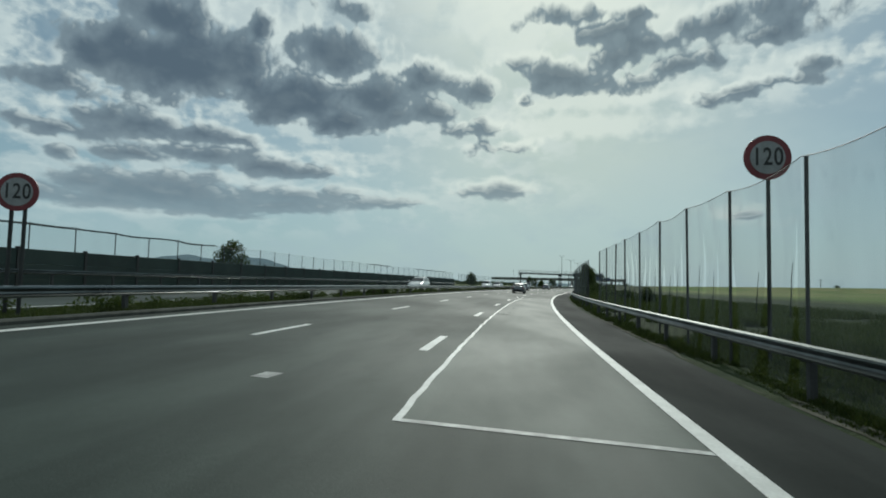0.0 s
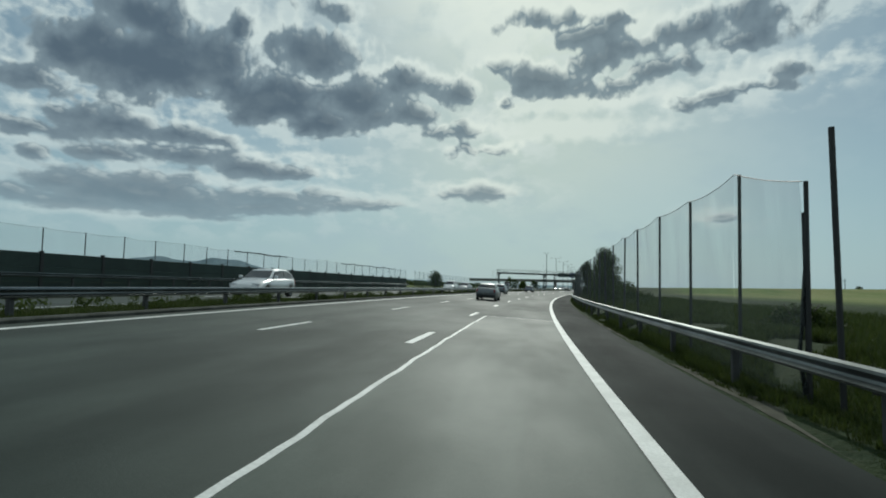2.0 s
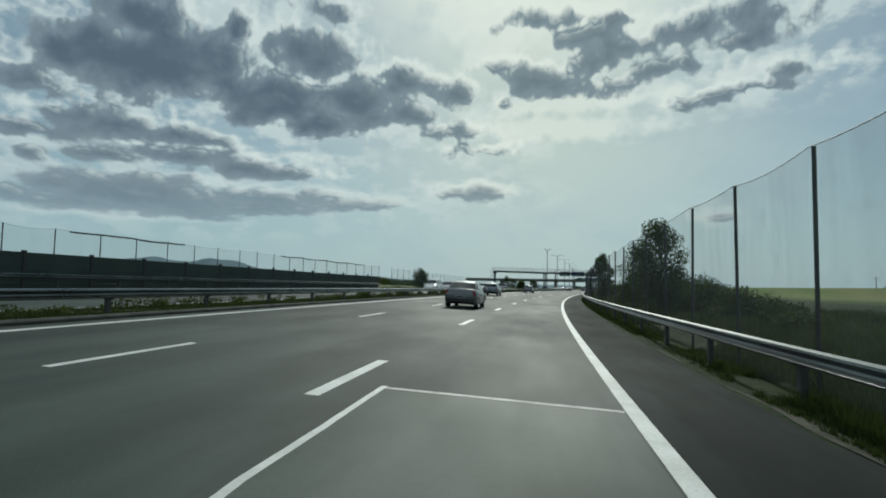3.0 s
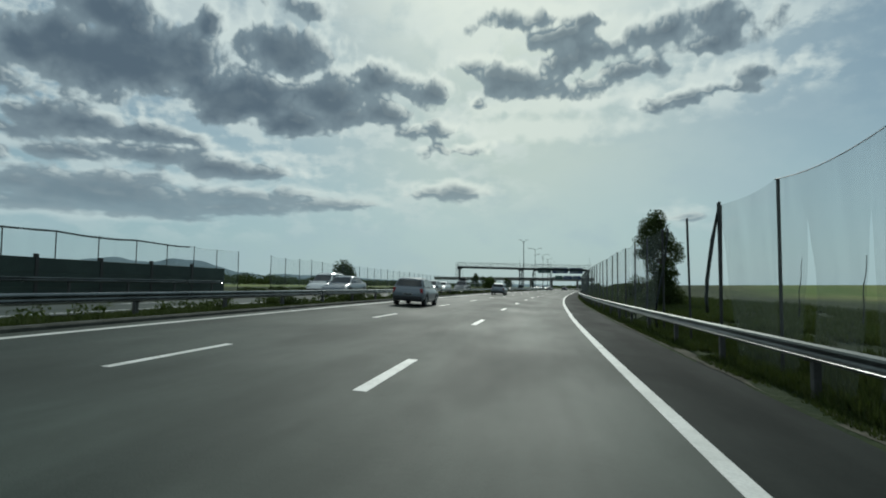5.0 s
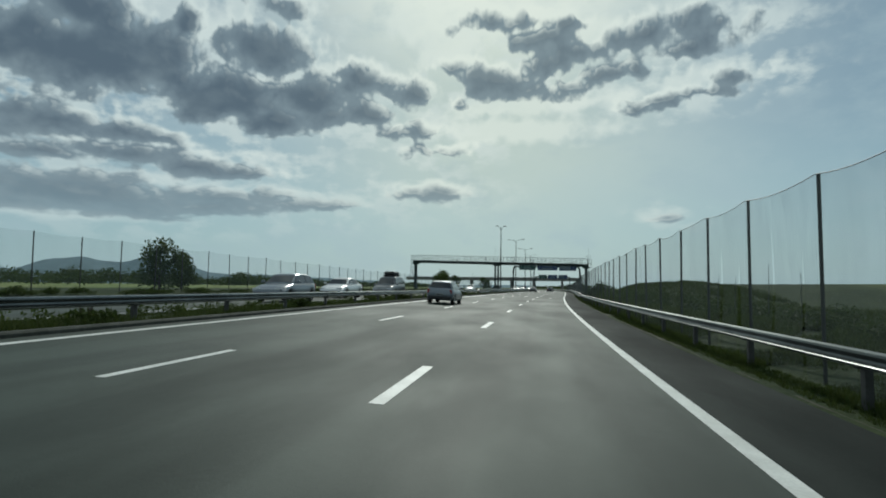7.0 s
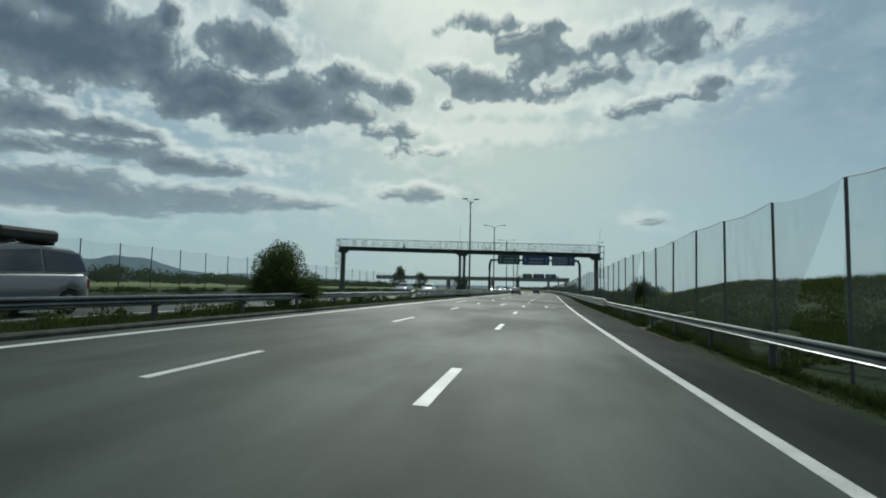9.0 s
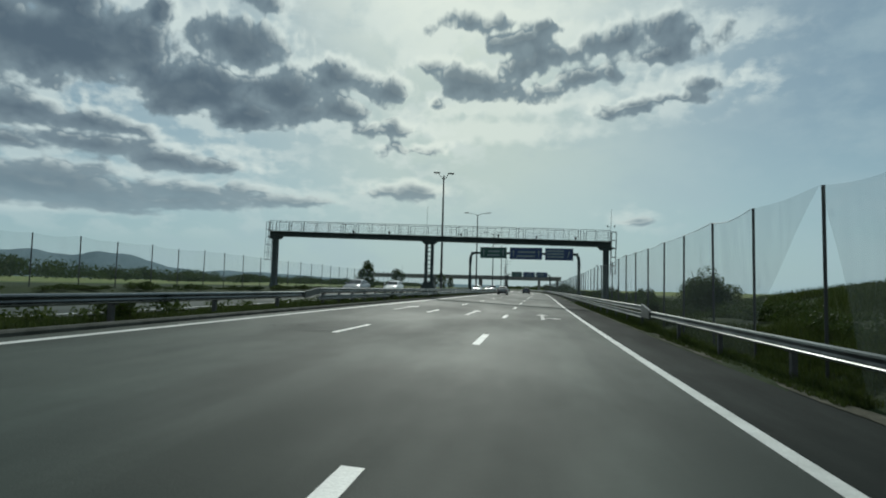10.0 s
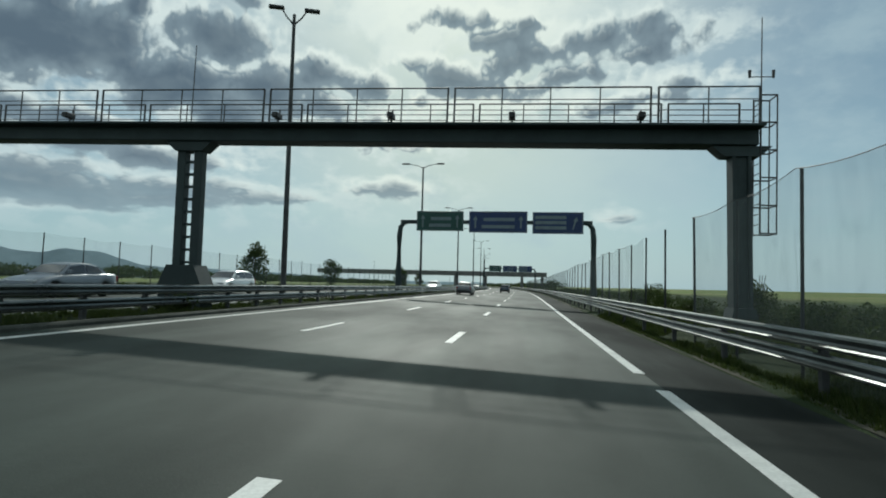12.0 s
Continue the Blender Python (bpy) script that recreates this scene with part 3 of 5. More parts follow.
def guardrail(name, label, u, s0, s1, top, side, post_gap=4.0, beams=1, rise=None, mat=None):
    """Steel beams on posts; side: -1 faces smaller u. top: height above the road's level."""
    g = thing(name, label, "guardrail")
    st = list(np.linspace(s0, s1, int((s1 - s0) / 4) + 1))
    for b in range(beams):
        bm = bmesh.new()
        sweep(bm, [(side * a, z) for a, z in W_BEAM], st, lambda s, a, z: P(s, u + a, (level(s, u) if rise is None else rise(s)) + top - 0.12 - 0.30 * b + z))
        part("beam", bm, mat or M_GALV, g, smooth=False)
    bm = bmesh.new()
    box(bm, -0.05, -0.06, -0.5, 0.05, 0.06, 1.0, 0.008)
    first = part("post", bm, M_GALV_OLD, g)
    bm = bmesh.new()
    box(bm, -0.05, -0.05, -0.10, 0.05, 0.05, 0.10, 0.008)
    spacer = part("spacer", bm, M_GALV_OLD, g)
    for i, s in enumerate(np.arange(s0 + 1, s1, post_gap)):
        zz = (level(s, u) if rise is None else rise(s)) + top
        m = at_road(s, u - side * 0.13, zz - 1.04)
        m2 = at_road(s, u - side * 0.045, zz - 0.16)
        if i == 0:
            first.matrix_basis, spacer.matrix_basis = m, m2
        else:
            share("post", first, g, m)
            share("spacer", spacer, g, m2)
    return g


def rise_r(s):
    return 0.0


guardrail("guardrail", "galvanised steel guardrail along the hard shoulder, grass below", RAIL_U, -90, 187, 0.745, -1, rise=rise_r)
guardrail("guardrail", "higher double-beam steel guardrail along the hard shoulder", RAIL_U, 188.2, 560, 0.92, -1, beams=2, rise=rise_r)
guardrail("guardrail", "galvanised steel guardrail on dark posts along the median", -11.3, -90, 185, 0.66, 1, mat=M_RAIL_SHADED)
guardrail("guardrail", "taller steel guardrail along the median near the gantry", -11.3, 186.4, 560, 0.80, 1, post_gap=2.0, beams=2, mat=M_RAIL_SHADED)
guardrail("guardrail", "steel guardrail on the far side of the opposite carriageway", -24.9, -90, 112, 0.98, 1, mat=M_RAIL_SHADED)
# pale end piece where the right guardrail changes height
bm = bmesh.new()
sweep(bm, [(-0.10, 0.42), (0.0, 0.42), (0.0, 0.95), (-0.10, 0.95)], [186.6, 187.2, 187.8, 188.3], lambda s, a, b: P(s, RAIL_U + a, b + 0.03 - 0.12 * (188.3 - s) * (b > 0.7)))
tagged(part("rail_transition", bm, M_GALV), "pale steel plate joining two heights of guardrail", "guardrail")
bm = bmesh.new()
sweep(bm, [(0.0, 0.40), (0.08, 0.40), (0.08, 0.66), (0.0, 0.66)], [185.0, 185.5, 186.0, 186.5], lambda s, a, b: P(s, -11.3 + a, level(s, -11.3) + b + 0.14 * step01(s, 185.0, 186.5)))
tagged(part("rail_transition", bm, M_GALV), "sloping steel plate joining two heights of median rail", "guardrail")

# ---- netting fences ----


def net_fence(name, label, u, s_first, gap, count, top, base, net_mat, missing=(), torn=(), tall={}, rope=True, first=None):
    f = thing(name, label, "fence")
    bm = bmesh.new()
    tube(bm, (0, 0, -0.6), (0, 0, 1.0), 0.031, 0.031, 8)
    post0 = part("post", bm, M_POST, f)
    tops = []
    r = random.Random(int(abs(u) * 10))
    for i in range(count):
        s = s_first + gap * i + r.uniform(-0.12, 0.12)
        if i == 0 and first:
            s = first
        zb = base(s)
        zt = top(s) + r.uniform(-0.06, 0.06) + (tall[i] if i in tall else 0.0)
        m = at_road(s, u, zb) @ pose(0, 0, 0, r.uniform(-0.6, 0.6), r.uniform(-0.6, 0.6), 0) @ Matrix.Diagonal((1, 1, zt - zb, 1))
        if i == 0:
            post0.matrix_basis = m
        else:
            share("post", post0, f, m)
        tops.append((s, zb, zt))
    for i, ((sa, ba, ta), (sb, bb, tb)) in enumerate(zip(tops, tops[1:])):
        if i in missing:
            continue
        sag = r.uniform(0.03, 0.12)
        half = torn.get(i) if isinstance(torn, dict) else None
        bm = bmesh.new()
        mode, amount = half or ("", 0.0)
        nx, nz = (5, 22) if mode == "hole" else (10, 9)
        count_h = (3 if amount >= 0.9 else 2) if mode == "hole" else 0
        # rips: place along the panel at its foot, half width there, height, slant
        holes = [((q + 0.5 + r.uniform(-0.22, 0.22)) / count_h, r.uniform(0.05, 0.11) * amount, r.uniform(0.50, 0.88), r.uniform(-0.10, 0.06)) for q in range(count_h)]

        def rim(q, h, sg):
            """Ragged edge of rip q at height h; past the last rip the posts."""
            if q < 0 or q >= count_h:
                return 0.0 if q < 0 else 1.0
            kc, hw, hm, sl = holes[q]
            w = hw * max(0.0, 1 - h / hm) ** 0.8
            return kc + sl * h + sg * w * (1 + 0.35 * noise.noise((h * 7.0, sa + q * 3.7, sg * 2.0)))
        for piece in range(count_h + 1):
            g = []
            for a in range(nx + 1):
                col = []
                for b in range(nz + 1):
                    h = b / nz
                    k0, k1 = rim(piece - 1, h, 1), rim(piece, h, -1)
                    k = k0 + (k1 - k0) * a / nx
                    zt = ta + (tb - ta) * k - sag * 4 * k * (1 - k)
                    zb = (ba + (bb - ba) * k) + 0.12
                    x = k
                    if mode == "fall":           # its lower part hangs away from the far post
                        x = k * (1 - min(amount * (1 - h) ** 0.8, 0.93))
                    elif mode == "lift":         # or from the near post
                        x = 1 - (1 - k) * (1 - min(amount * (1 - h), 0.93))
                    bulge = 0.10 * math.sin(math.pi * k) * math.sin(math.pi * h) + 0.05 * noise.noise((sa + 3 * k, h * 2.5, u))
                    col.append(bm.verts.new(P(sa + (sb - sa) * x, u - 0.06 + bulge, zb + (zt - zb) * h)))
                g.append(col)
            for a in range(nx):
                for b in range(nz):
                    bm.faces.new((g[a][b], g[a + 1][b], g[a + 1][b + 1], g[a][b + 1]))
        part("net", bm, net_mat, f, smooth=True)
        for q, (kc, hw, hm, sl) in enumerate(holes):      # twisted threads beside each rip
            bm = bmesh.new()
            pts = []
            for j in range(8):
                h = 0.30 + (0.35 * hm) * j / 7
                k = rim(q, h, 1) + 0.006 * r.uniform(-1, 1)
                pts.append(P(sa + (sb - sa) * k, u - 0.05, ba + 0.12 + (ta - ba - 0.12) * h))
            bent(bm, pts, 0.011, 0.004, 5)
            part("loose_strand", bm, M_NETDARK, f)
        if mode in ("", "hole") and rope:
            bm = bmesh.new()
            bent(bm, [P(sa + (sb - sa) * a / 8, u - 0.06, ta + (tb - ta) * a / 8 - sag * 4 * (a / 8) * (1 - a / 8)) for a in range(9)], 0.008, sides=4)
            part("top_rope", bm, M_POST, f)
    return f, tops


def base_r(s):
    return level(s, NET_U) - 0.1


def top_r(s):
    return 3.50 - 0.13 * step01(s, 20, 90)


TORN_FIRST = {3: ("hole", 0.7), 5: ("hole", 1.0), 6: ("hole", 0.8), 7: ("hole", 1.3), 8: ("hole", 1.2), 9: ("hole", 1.5), 10: ("hole", 1.0), 11: ("hole", 0.9), 12: ("hole", 0.7)}
net_fence("net_fence", "tall grey bird netting on dark steel posts, torn in places", 2.38, -19.7, 3.0, 14, top_r, base_r, M_NET, torn=TORN_FIRST)
net_fence("net_fence", "tall grey bird netting on dark steel posts beside the field", NET_U, 28.31, 3.136, 20, top_r, base_r, M_NET, torn={17: ("hole", 0.8), 18: ("fall", 0.4)}, first=29.1, tall={0: -0.62})
TORN = {0: ("lift", 0.5), 2: ("hole", 0.9), 9: ("hole", 0.4), 10: ("hole", 0.6), 19: ("hole", 0.5), 21: ("lift", 1.0), 26: ("fall", 0.45), 27: ("lift", 1.25), 33: ("hole", 0.4), 43: ("fall", 0.4)}
net_fence("net_fence", "tall grey bird netting with loose torn panels", NET_U, 93.9, 2.985, 104, top_r, base_r, M_NET, missing=(41, 42), torn=TORN, tall={39: 0.14})


def base_l(s):
    return level(s, -27.5)


def top_l(s):
    return 4.15 - 0.45 * step01(s, 110, 200)


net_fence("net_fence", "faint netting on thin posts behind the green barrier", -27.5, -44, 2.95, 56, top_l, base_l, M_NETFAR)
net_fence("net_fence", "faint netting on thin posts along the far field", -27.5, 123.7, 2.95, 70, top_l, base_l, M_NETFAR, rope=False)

# ---- green barrier beyond the opposite carriageway ----
barrier = thing("noise_barrier", "dark green panel barrier beyond the opposite carriageway", "barrier")
bm = bmesh.new()
box(bm, -0.06, -1.96, 0.0, 0.06, 1.96, 0.74, 0.015)
panel = part("panel", bm, M_WALL, barrier)
bm = bmesh.new()
box(bm, -0.09, -0.09, -0.3, 0.09, 0.09, 2.35, 0.01)
bpost = part("post", bm, M_POST, barrier)
for i, s in enumerate(np.arange(-86, 113, 4.0)):
    for j in range(3):
        m = at_road(s + 2, -26.0, 2.68 - 0.12 * step01(s, 60, 113) - 0.745 * (j + 1))
        if i == j == 0:
            panel.matrix_basis = m
        else:
            share("panel", panel, barrier, m)
    m = at_road(s, -26.0, 0.42)
    if i == 0:
        bpost.matrix_basis = m
    else:
        share("post", bpost, barrier, m)

# ---- gantry with walkway over both carriageways ----


def leg(bm, x, z0, z1, w, solid):
    """Plated box column, or two deep channels with battens across a narrow slot."""
    if solid:
        for k in (-1, 1):
            box(bm, x + k * w * 0.5 - 0.05, -0.24, z0, x + k * w * 0.5 + 0.05, 0.24, z1, 0.01)
        box(bm, x - w * 0.5 + 0.05, -0.17, z0, x + w * 0.5 - 0.05, 0.17, z1)
        return
    for k in (-1, 1):
        box(bm, x + k * w * 0.34 - w * 0.165, -0.14, z0, x + k * w * 0.34 + w * 0.165, 0.14, z1, 0.015)
    z = z0 + 0.4
    while z < z1:
        box(bm, x - w * 0.18, -0.04, z, x + w * 0.18, 0.04, z + 0.08)
        z += 0.40


def railing_bay(bm, a, b, y, z, posts):
    """One welded frame of the walkway railing with its own end posts."""
    for h, r in ((0.06, 0.013), (0.36, 0.014), (0.66, 0.014), (1.0, 0.024)):
        tube(bm, (a, y, z + h), (b, y, z + h), r, sides=6)
    for k in range(posts):
        x = a + (b - a) * k / (posts - 1)
        tube(bm, (x, y, z), (x, y, z + 1.0), 0.03 if k in (0, posts - 1) else 0.019, sides=6)


def service_gantry(s, u0, um, u1, zb):
    """Portal with a box beam, three legs, railings and a caged ladder; the beam rises with the road's crossfall."""
    m = at_road(s, 0, 0.0)
    g = thing("service_gantry", "dark green steel gantry with a railed walkway across both carriageways", "gantry", m)
    slope = 0.0205
    up = pose(0, 0, zb, 0, math.degrees(math.atan(slope)), 0) @ pose(0, 0, -zb)

    def high(name, bm, mat):
        ob = part(name, bm, mat, g)
        ob.matrix_basis = up
        return ob
    depth = 0.42
    bm = bmesh.new()
    box(bm, u0 - 0.5, -0.35, zb, u1 + 0.40, 0.35, zb + depth, 0.02)
    high("beam", bm, M_GANTRY)
    bm = bmesh.new()
    box(bm, u0 - 0.52, -0.75, zb + depth + 0.003, u1 + 0.43, 0.75, zb + depth + 0.06)
    high("walkway", bm, M_GANTRY)
    for x in (u0, um, u1):
        z0 = level(s, x) - 0.2
        zt = zb - slope * x
        bm = bmesh.new()
        leg(bm, x, z0, zt - 0.01, 0.84 if x == um else 0.40, x != um)
        part("column", bm, M_GANTRY, g)
        bm = bmesh.new()
        sweep(bm, [(-0.78, -0.012), (0.78, -0.012), (0.46, -0.30), (-0.46, -0.30)], [-0.25, 0.25], lambda y, a, b: Vector((x + a, y, zt - slope * a + b)))
        part("bracket", bm, M_GANTRY, g)
        bm = bmesh.new()
        if x == um:
            sweep(bm, [(-0.78, 0.62), (0.78, 0.62), (0.78, 0.82), (0.45, 1.55), (-0.45, 1.55), (-0.78, 0.82)], [-0.38, 0.38], lambda y, a, b: Vector((x + a, y, z0 + b)))
            box(bm, x - 0.72, -0.34, z0 - 0.2, x + 0.72, 0.34, z0 + 0.62)
        else:
            sweep(bm, [(-0.4, 0), (0.4, 0), (0.28, 0.6), (-0.28, 0.6)], [-0.35, 0.35], lambda y, a, b: Vector((x + a, y, z0 + 0.1 + b)))
            box(bm, x - 0.8, -0.45, z0 - 0.2, x + 0.8, 0.45, z0 + 0.12)
        part("foot", bm, M_GANTRY, g)
    # railing frames, one bay each, on both sides of the walkway
    zt = zb + depth + 0.06
    for y in (-0.72, 0.72):
        edges = [u1 + 0.36] + [1.45 - 5.6 * k + (0.6 if y > 0 else 0.0) for k in range(6)] + [u0 - 0.5]
        for b, a in zip(edges, edges[1:]):
            bm = bmesh.new()
            railing_bay(bm, a + 0.10, b - 0.10, y, zt, 3 if b - a < 3.5 else 5)
            high("railing", bm, M_GALV_OLD)
    for x, sg in ((u1 + 0.47, 1), (u0 - 0.56, -1)):      # caged ladders at the ends
        bm = bmesh.new()
        zl = 3.1
        for y in (-0.25, 0.25):
            tube(bm, (x, y, zl), (x, y, zt + 0.95), 0.025, sides=6)
            tube(bm, (x + sg * 0.42, y, zl), (x + sg * 0.42, y, zt + 0.95), 0.02, sides=6)
        for k in range(14):
            z = zl + 0.28 * k
            tube(bm, (x, -0.25, z), (x, 0.25, z), 0.014, sides=5)
        for k in range(6):
            z = zl + 0.03 + k * (zt + 0.9 - zl) / 5
            for y in (-0.25, 0.25):
                tube(bm, (x, y, z), (x + sg * 0.42, y, z), 0.022, sides=6)
            tube(bm, (x + sg * 0.42, -0.25, z), (x + sg * 0.42, 0.25, z), 0.022, sides=6)
        high("ladder", bm, M_GALV_OLD)
    for x, y in ((u1 + 0.34, -0.6), (um - 0.45, 0.5)):            # antenna masts
        bm = bmesh.new()
        tube(bm, (x, y, zt), (x, y, zt + 2.95), 0.022, 0.012, sides=6)
        if x > 0:
            tube(bm, (x - 0.30, y, zt + 1.30), (x + 0.30, y, zt + 1.30), 0.014, sides=5)
            for k in (-0.30, 0.30):
                tube(bm, (x + k, y, zt + 1.27), (x + k, y, zt + 1.48), 0.03, 0.045, sides=6)
        high("antenna", bm, M_GALV_OLD)
    for x in (-20.0, -16.4, -9.4, -5.9, -2.4, 1.1):           # camera heads along the walkway
        bm = bmesh.new()
        tube(bm, (x, -0.66, zt), (x, -0.66, zt + 0.12), 0.03, sides=6)
        box(bm, x - 0.09, -0.92, zt + 0.10, x + 0.09, -0.55, zt + 0.26, 0.02)
        tube(bm, (x + 0.02, -0.60, zt + 0.22), (x + 0.02, -0.60, zt + 0.40), 0.02, sides=6)
        high("camera_head", bm, M_BLACK)
    return g


service_gantry(216.8, -28.4, -12.53, 3.87, 5.53)


def sign_gantry(s, ul, ur, zarm, panels, zc, scale=1.0):
    m = at_road(s, 0, 0.0)
    g = thing("sign_gantry", "dark steel portal carrying three blue and green direction signs", "gantry", m, group="sign gantries")
    for x, k in ((ul, 1), (ur, -1)):
        bm = bmesh.new()
        z0 = level(s, x) - 0.3
        bent(bm, [(x, 0, z0), (x, 0, z0 + 2.5), (x, 0, zarm - 1.2), (x + k * 0.08, 0, zarm - 0.45), (x + k * 0.35, 0, zarm - 0.1), (x + k * 0.8, 0, zarm)], 0.26, 0.16, 8)
        part("column", bm, M_GANTRY, g)
    bm = bmesh.new()
    box(bm, ul + 0.1, -0.13, zarm - 0.16, ur - 0.1, 0.13, zarm + 0.14, 0.02)
    part("beam", bm, M_GANTRY, g)
    for a, b, z0, z1, mat in panels:
        bm = bmesh.new()
        box(bm, a, -0.26, z0, b, -0.20, z1, 0.02)
        pn = part("sign_panel", bm, mat, g)
        bm = bmesh.new()
        for x0, z_0, x1, z_1 in ((a + .05, z0 + .05, b - .05, z0 + .09), (a + .05, z1 - .09, b - .05, z1 - .05), (a + .05, z0 + .09, a + .09, z1 - .09), (b - .09, z0 + .09, b - .05, z1 - .09)):
            box(bm, x0, -0.268, z_0, x1, -0.262, z_1)
        part("border", bm, M_SIGNGREY, pn)
        last = mat is M_BLUE and b > 1
        for i in range(3 if last else 2):                # lines of writing too small to read
            bm = bmesh.new()
            h = z0 + (z1 - z0) * (0.20 + (0.24 if last else 0.34) * i)
            w0, w1 = (a + 0.2, b - 1.3) if last else (a + 1.0 + 0.15 * i, b - 1.0)
            box(bm, w0, -0.268, h, w1, -0.262, h + 0.26)
            part("text_bar", bm, M_SIGNGREY, pn)
        for x in ([b - 0.65] if last else [a + 0.5, b - 0.5]):
            bm = bmesh.new()
            tilt = 0.3 if last else 0.0
            bm.faces.new([bm.verts.new((x + dx + tilt * dz, -0.264, (z0 + z1) / 2 + dz)) for dx, dz in ((-0.06, -0.5), (0.06, -0.5), (0.06, 0.15), (0.2, 0.15), (0, 0.5), (-0.2, 0.15), (-0.06, 0.15))])
            part("arrow", bm, M_SIGNGREY, pn)
    return g


sign_gantry(245.0, -12.1, 3.3, 6.5, [(-10.65, -6.85, 5.75, 7.35, M_GREENSIGN), (-6.4, -1.8, 5.65, 7.35, M_BLUE), (-1.4, 2.5, 5.6, 7.3, M_BLUE)], 6.5)
sign_gantry(372.0, -12.1, 3.3, 6.7, [(-10.6, -6.9, 5.8, 7.6, M_GREENSIGN), (-6.4, -2.2, 5.8, 7.6, M_BLUE), (-1.7, 2.3, 5.8, 7.6, M_BLUE)], 6.5)


def street_lamp(s, turn):
    m = at_road(s, -12.65, turn=turn)
    g = thing("street_lamp", "tall grey steel street lamp with two arms in the median", "lamp", m, group="median street lamps")
    H = 13.2
    bm = bmesh.new()
    tube(bm, (0, 0, -0.2), (0, 0, H), 0.14, 0.075, 10)
    box(bm, -0.22, -0.22, -0.2, 0.22, 0.22, 0.25, 0.03)
    part("pole", bm, M_GALV_OLD, g)
    for k in (-1, 1):
        if turn:                                          # short steep arms
            bm = bmesh.new()
            bent(bm, [(0, 0, H - 0.5), (k * 0.35, 0, H - 0.12), (k * 0.55, 0, H + 0.2)], 0.04, 0.03)
            part("arm", bm, M_GALV_OLD, g)
            bm = bmesh.new()
            box(bm, k * 0.80 - 0.35, -0.14, H + 0.18, k * 0.80 + 0.35, 0.14, H + 0.32, 0.05)
            part("lamp_head", bm, M_GALV_OLD, g)
            continue
        bm = bmesh.new()
        bent(bm, [(0, 0, H - 0.15), (k * 0.5, 0, H + 0.12), (k * 1.1, 0, H + 0.24), (k * 1.5, 0, H + 0.3)], 0.04, 0.03)
        arm = part("arm", bm, M_GALV_OLD, g)
        bm = bmesh.new()
        box(bm, k * 1.85 - 0.42, -0.14, H + 0.27, k * 1.85 + 0.42, 0.14, H + 0.40, 0.05)
        part("lamp_head", bm, M_GALV_OLD, g)
    return g


for k in range(9):
    street_lamp(224.3 + 33.4 * k, 20 if k == 0 else 0)


def overpass(s):
    m = at_road(s, 0, 0.0, -6)
    g = thing("overpass", "long grey concrete road bridge crossing the motorway far ahead", "bridge", m)
    bm = bmesh.new()
    box(bm, -95, -4.5, 6.0, 17, 4.5, 7.3, 0.1)
    part("deck", bm, M_CONCRETE, g)
    for y in (-4.5, 4.5):
        bm = bmesh.new()
        box(bm, -95, y - 0.12, 7.303, 17, y + 0.12, 8.1)
        part("parapet", bm, M_CONCRETE, g)
    for x in (-52, -26, -12, 5.5, 15):
        bm = bmesh.new()
        box(bm, x - 0.6, -3.5, -3.0, x + 0.6, 3.5, 6.0, 0.1)
        part("pier", bm, M_CONCRETE, g)
    return g


overpass(470.0)


def speed_sign(s, u, zc, r, posts, m_turn=0.0):
    """Round red-ringed 120 limit sign."""
    m = at_road(s, u, zc, m_turn)
    g = thing("speed_limit_sign", "round red-rimmed speed limit sign reading 120 on steel posts", "road sign", m, group="speed limit signs")
    bm = bmesh.new()
    tube(bm, (0, -0.015, 0), (0, 0.015, 0), r, r, 40)
    face = part("disc", bm, M_RED, g)
    bm = bmesh.new()
    tube(bm, (0, -0.022, 0), (0, -0.016, 0), r * 0.74, r * 0.74, 40)
    part("white_field", bm, M_SIGNWHITE, face, "dull white centre")
    for k, ch in enumerate("120"):
        cu = bpy.data.curves.new("digit", "FONT")
        cu.body, cu.size, cu.align_x, cu.align_y, cu.extrude, cu.offset = ch, r * 0.86, "CENTER", "CENTER", 0.002, r * 0.012
        tmp = bpy.data.objects.new("digit", cu)
        scene.collection.objects.link(tmp)
        bpy.context.view_layer.update()
        me = bpy.data.meshes.new_from_object(tmp.evaluated_get(bpy.context.evaluated_depsgraph_get()))
        bpy.data.objects.remove(tmp)
        me.materials.clear()
        me.materials.append(M_BLACK)
        d = new("digit", me)
        d.parent = face
        d.matrix_basis = pose((k - 1) * r * 0.45, -0.026, 0, 90, 0, 0) @ Matrix.Diagonal((0.95, 1.3, 1, 1))
    z0 = level(s, u) - 0.4 - zc
    for x in posts:
        bm = bmesh.new()
        tube(bm, (x, 0.05, z0), (x, 0.05, r * 0.4), 0.04, 0.04, 8)
        part("post", bm, M_POST, g)
    return g


speed_sign(-2.3, 2.81, 4.02, 0.43, (0.03,))
speed_sign(-3.6, -11.95, 3.11, 0.39, (-0.1, 0.14), 20)

# ---- plants ----


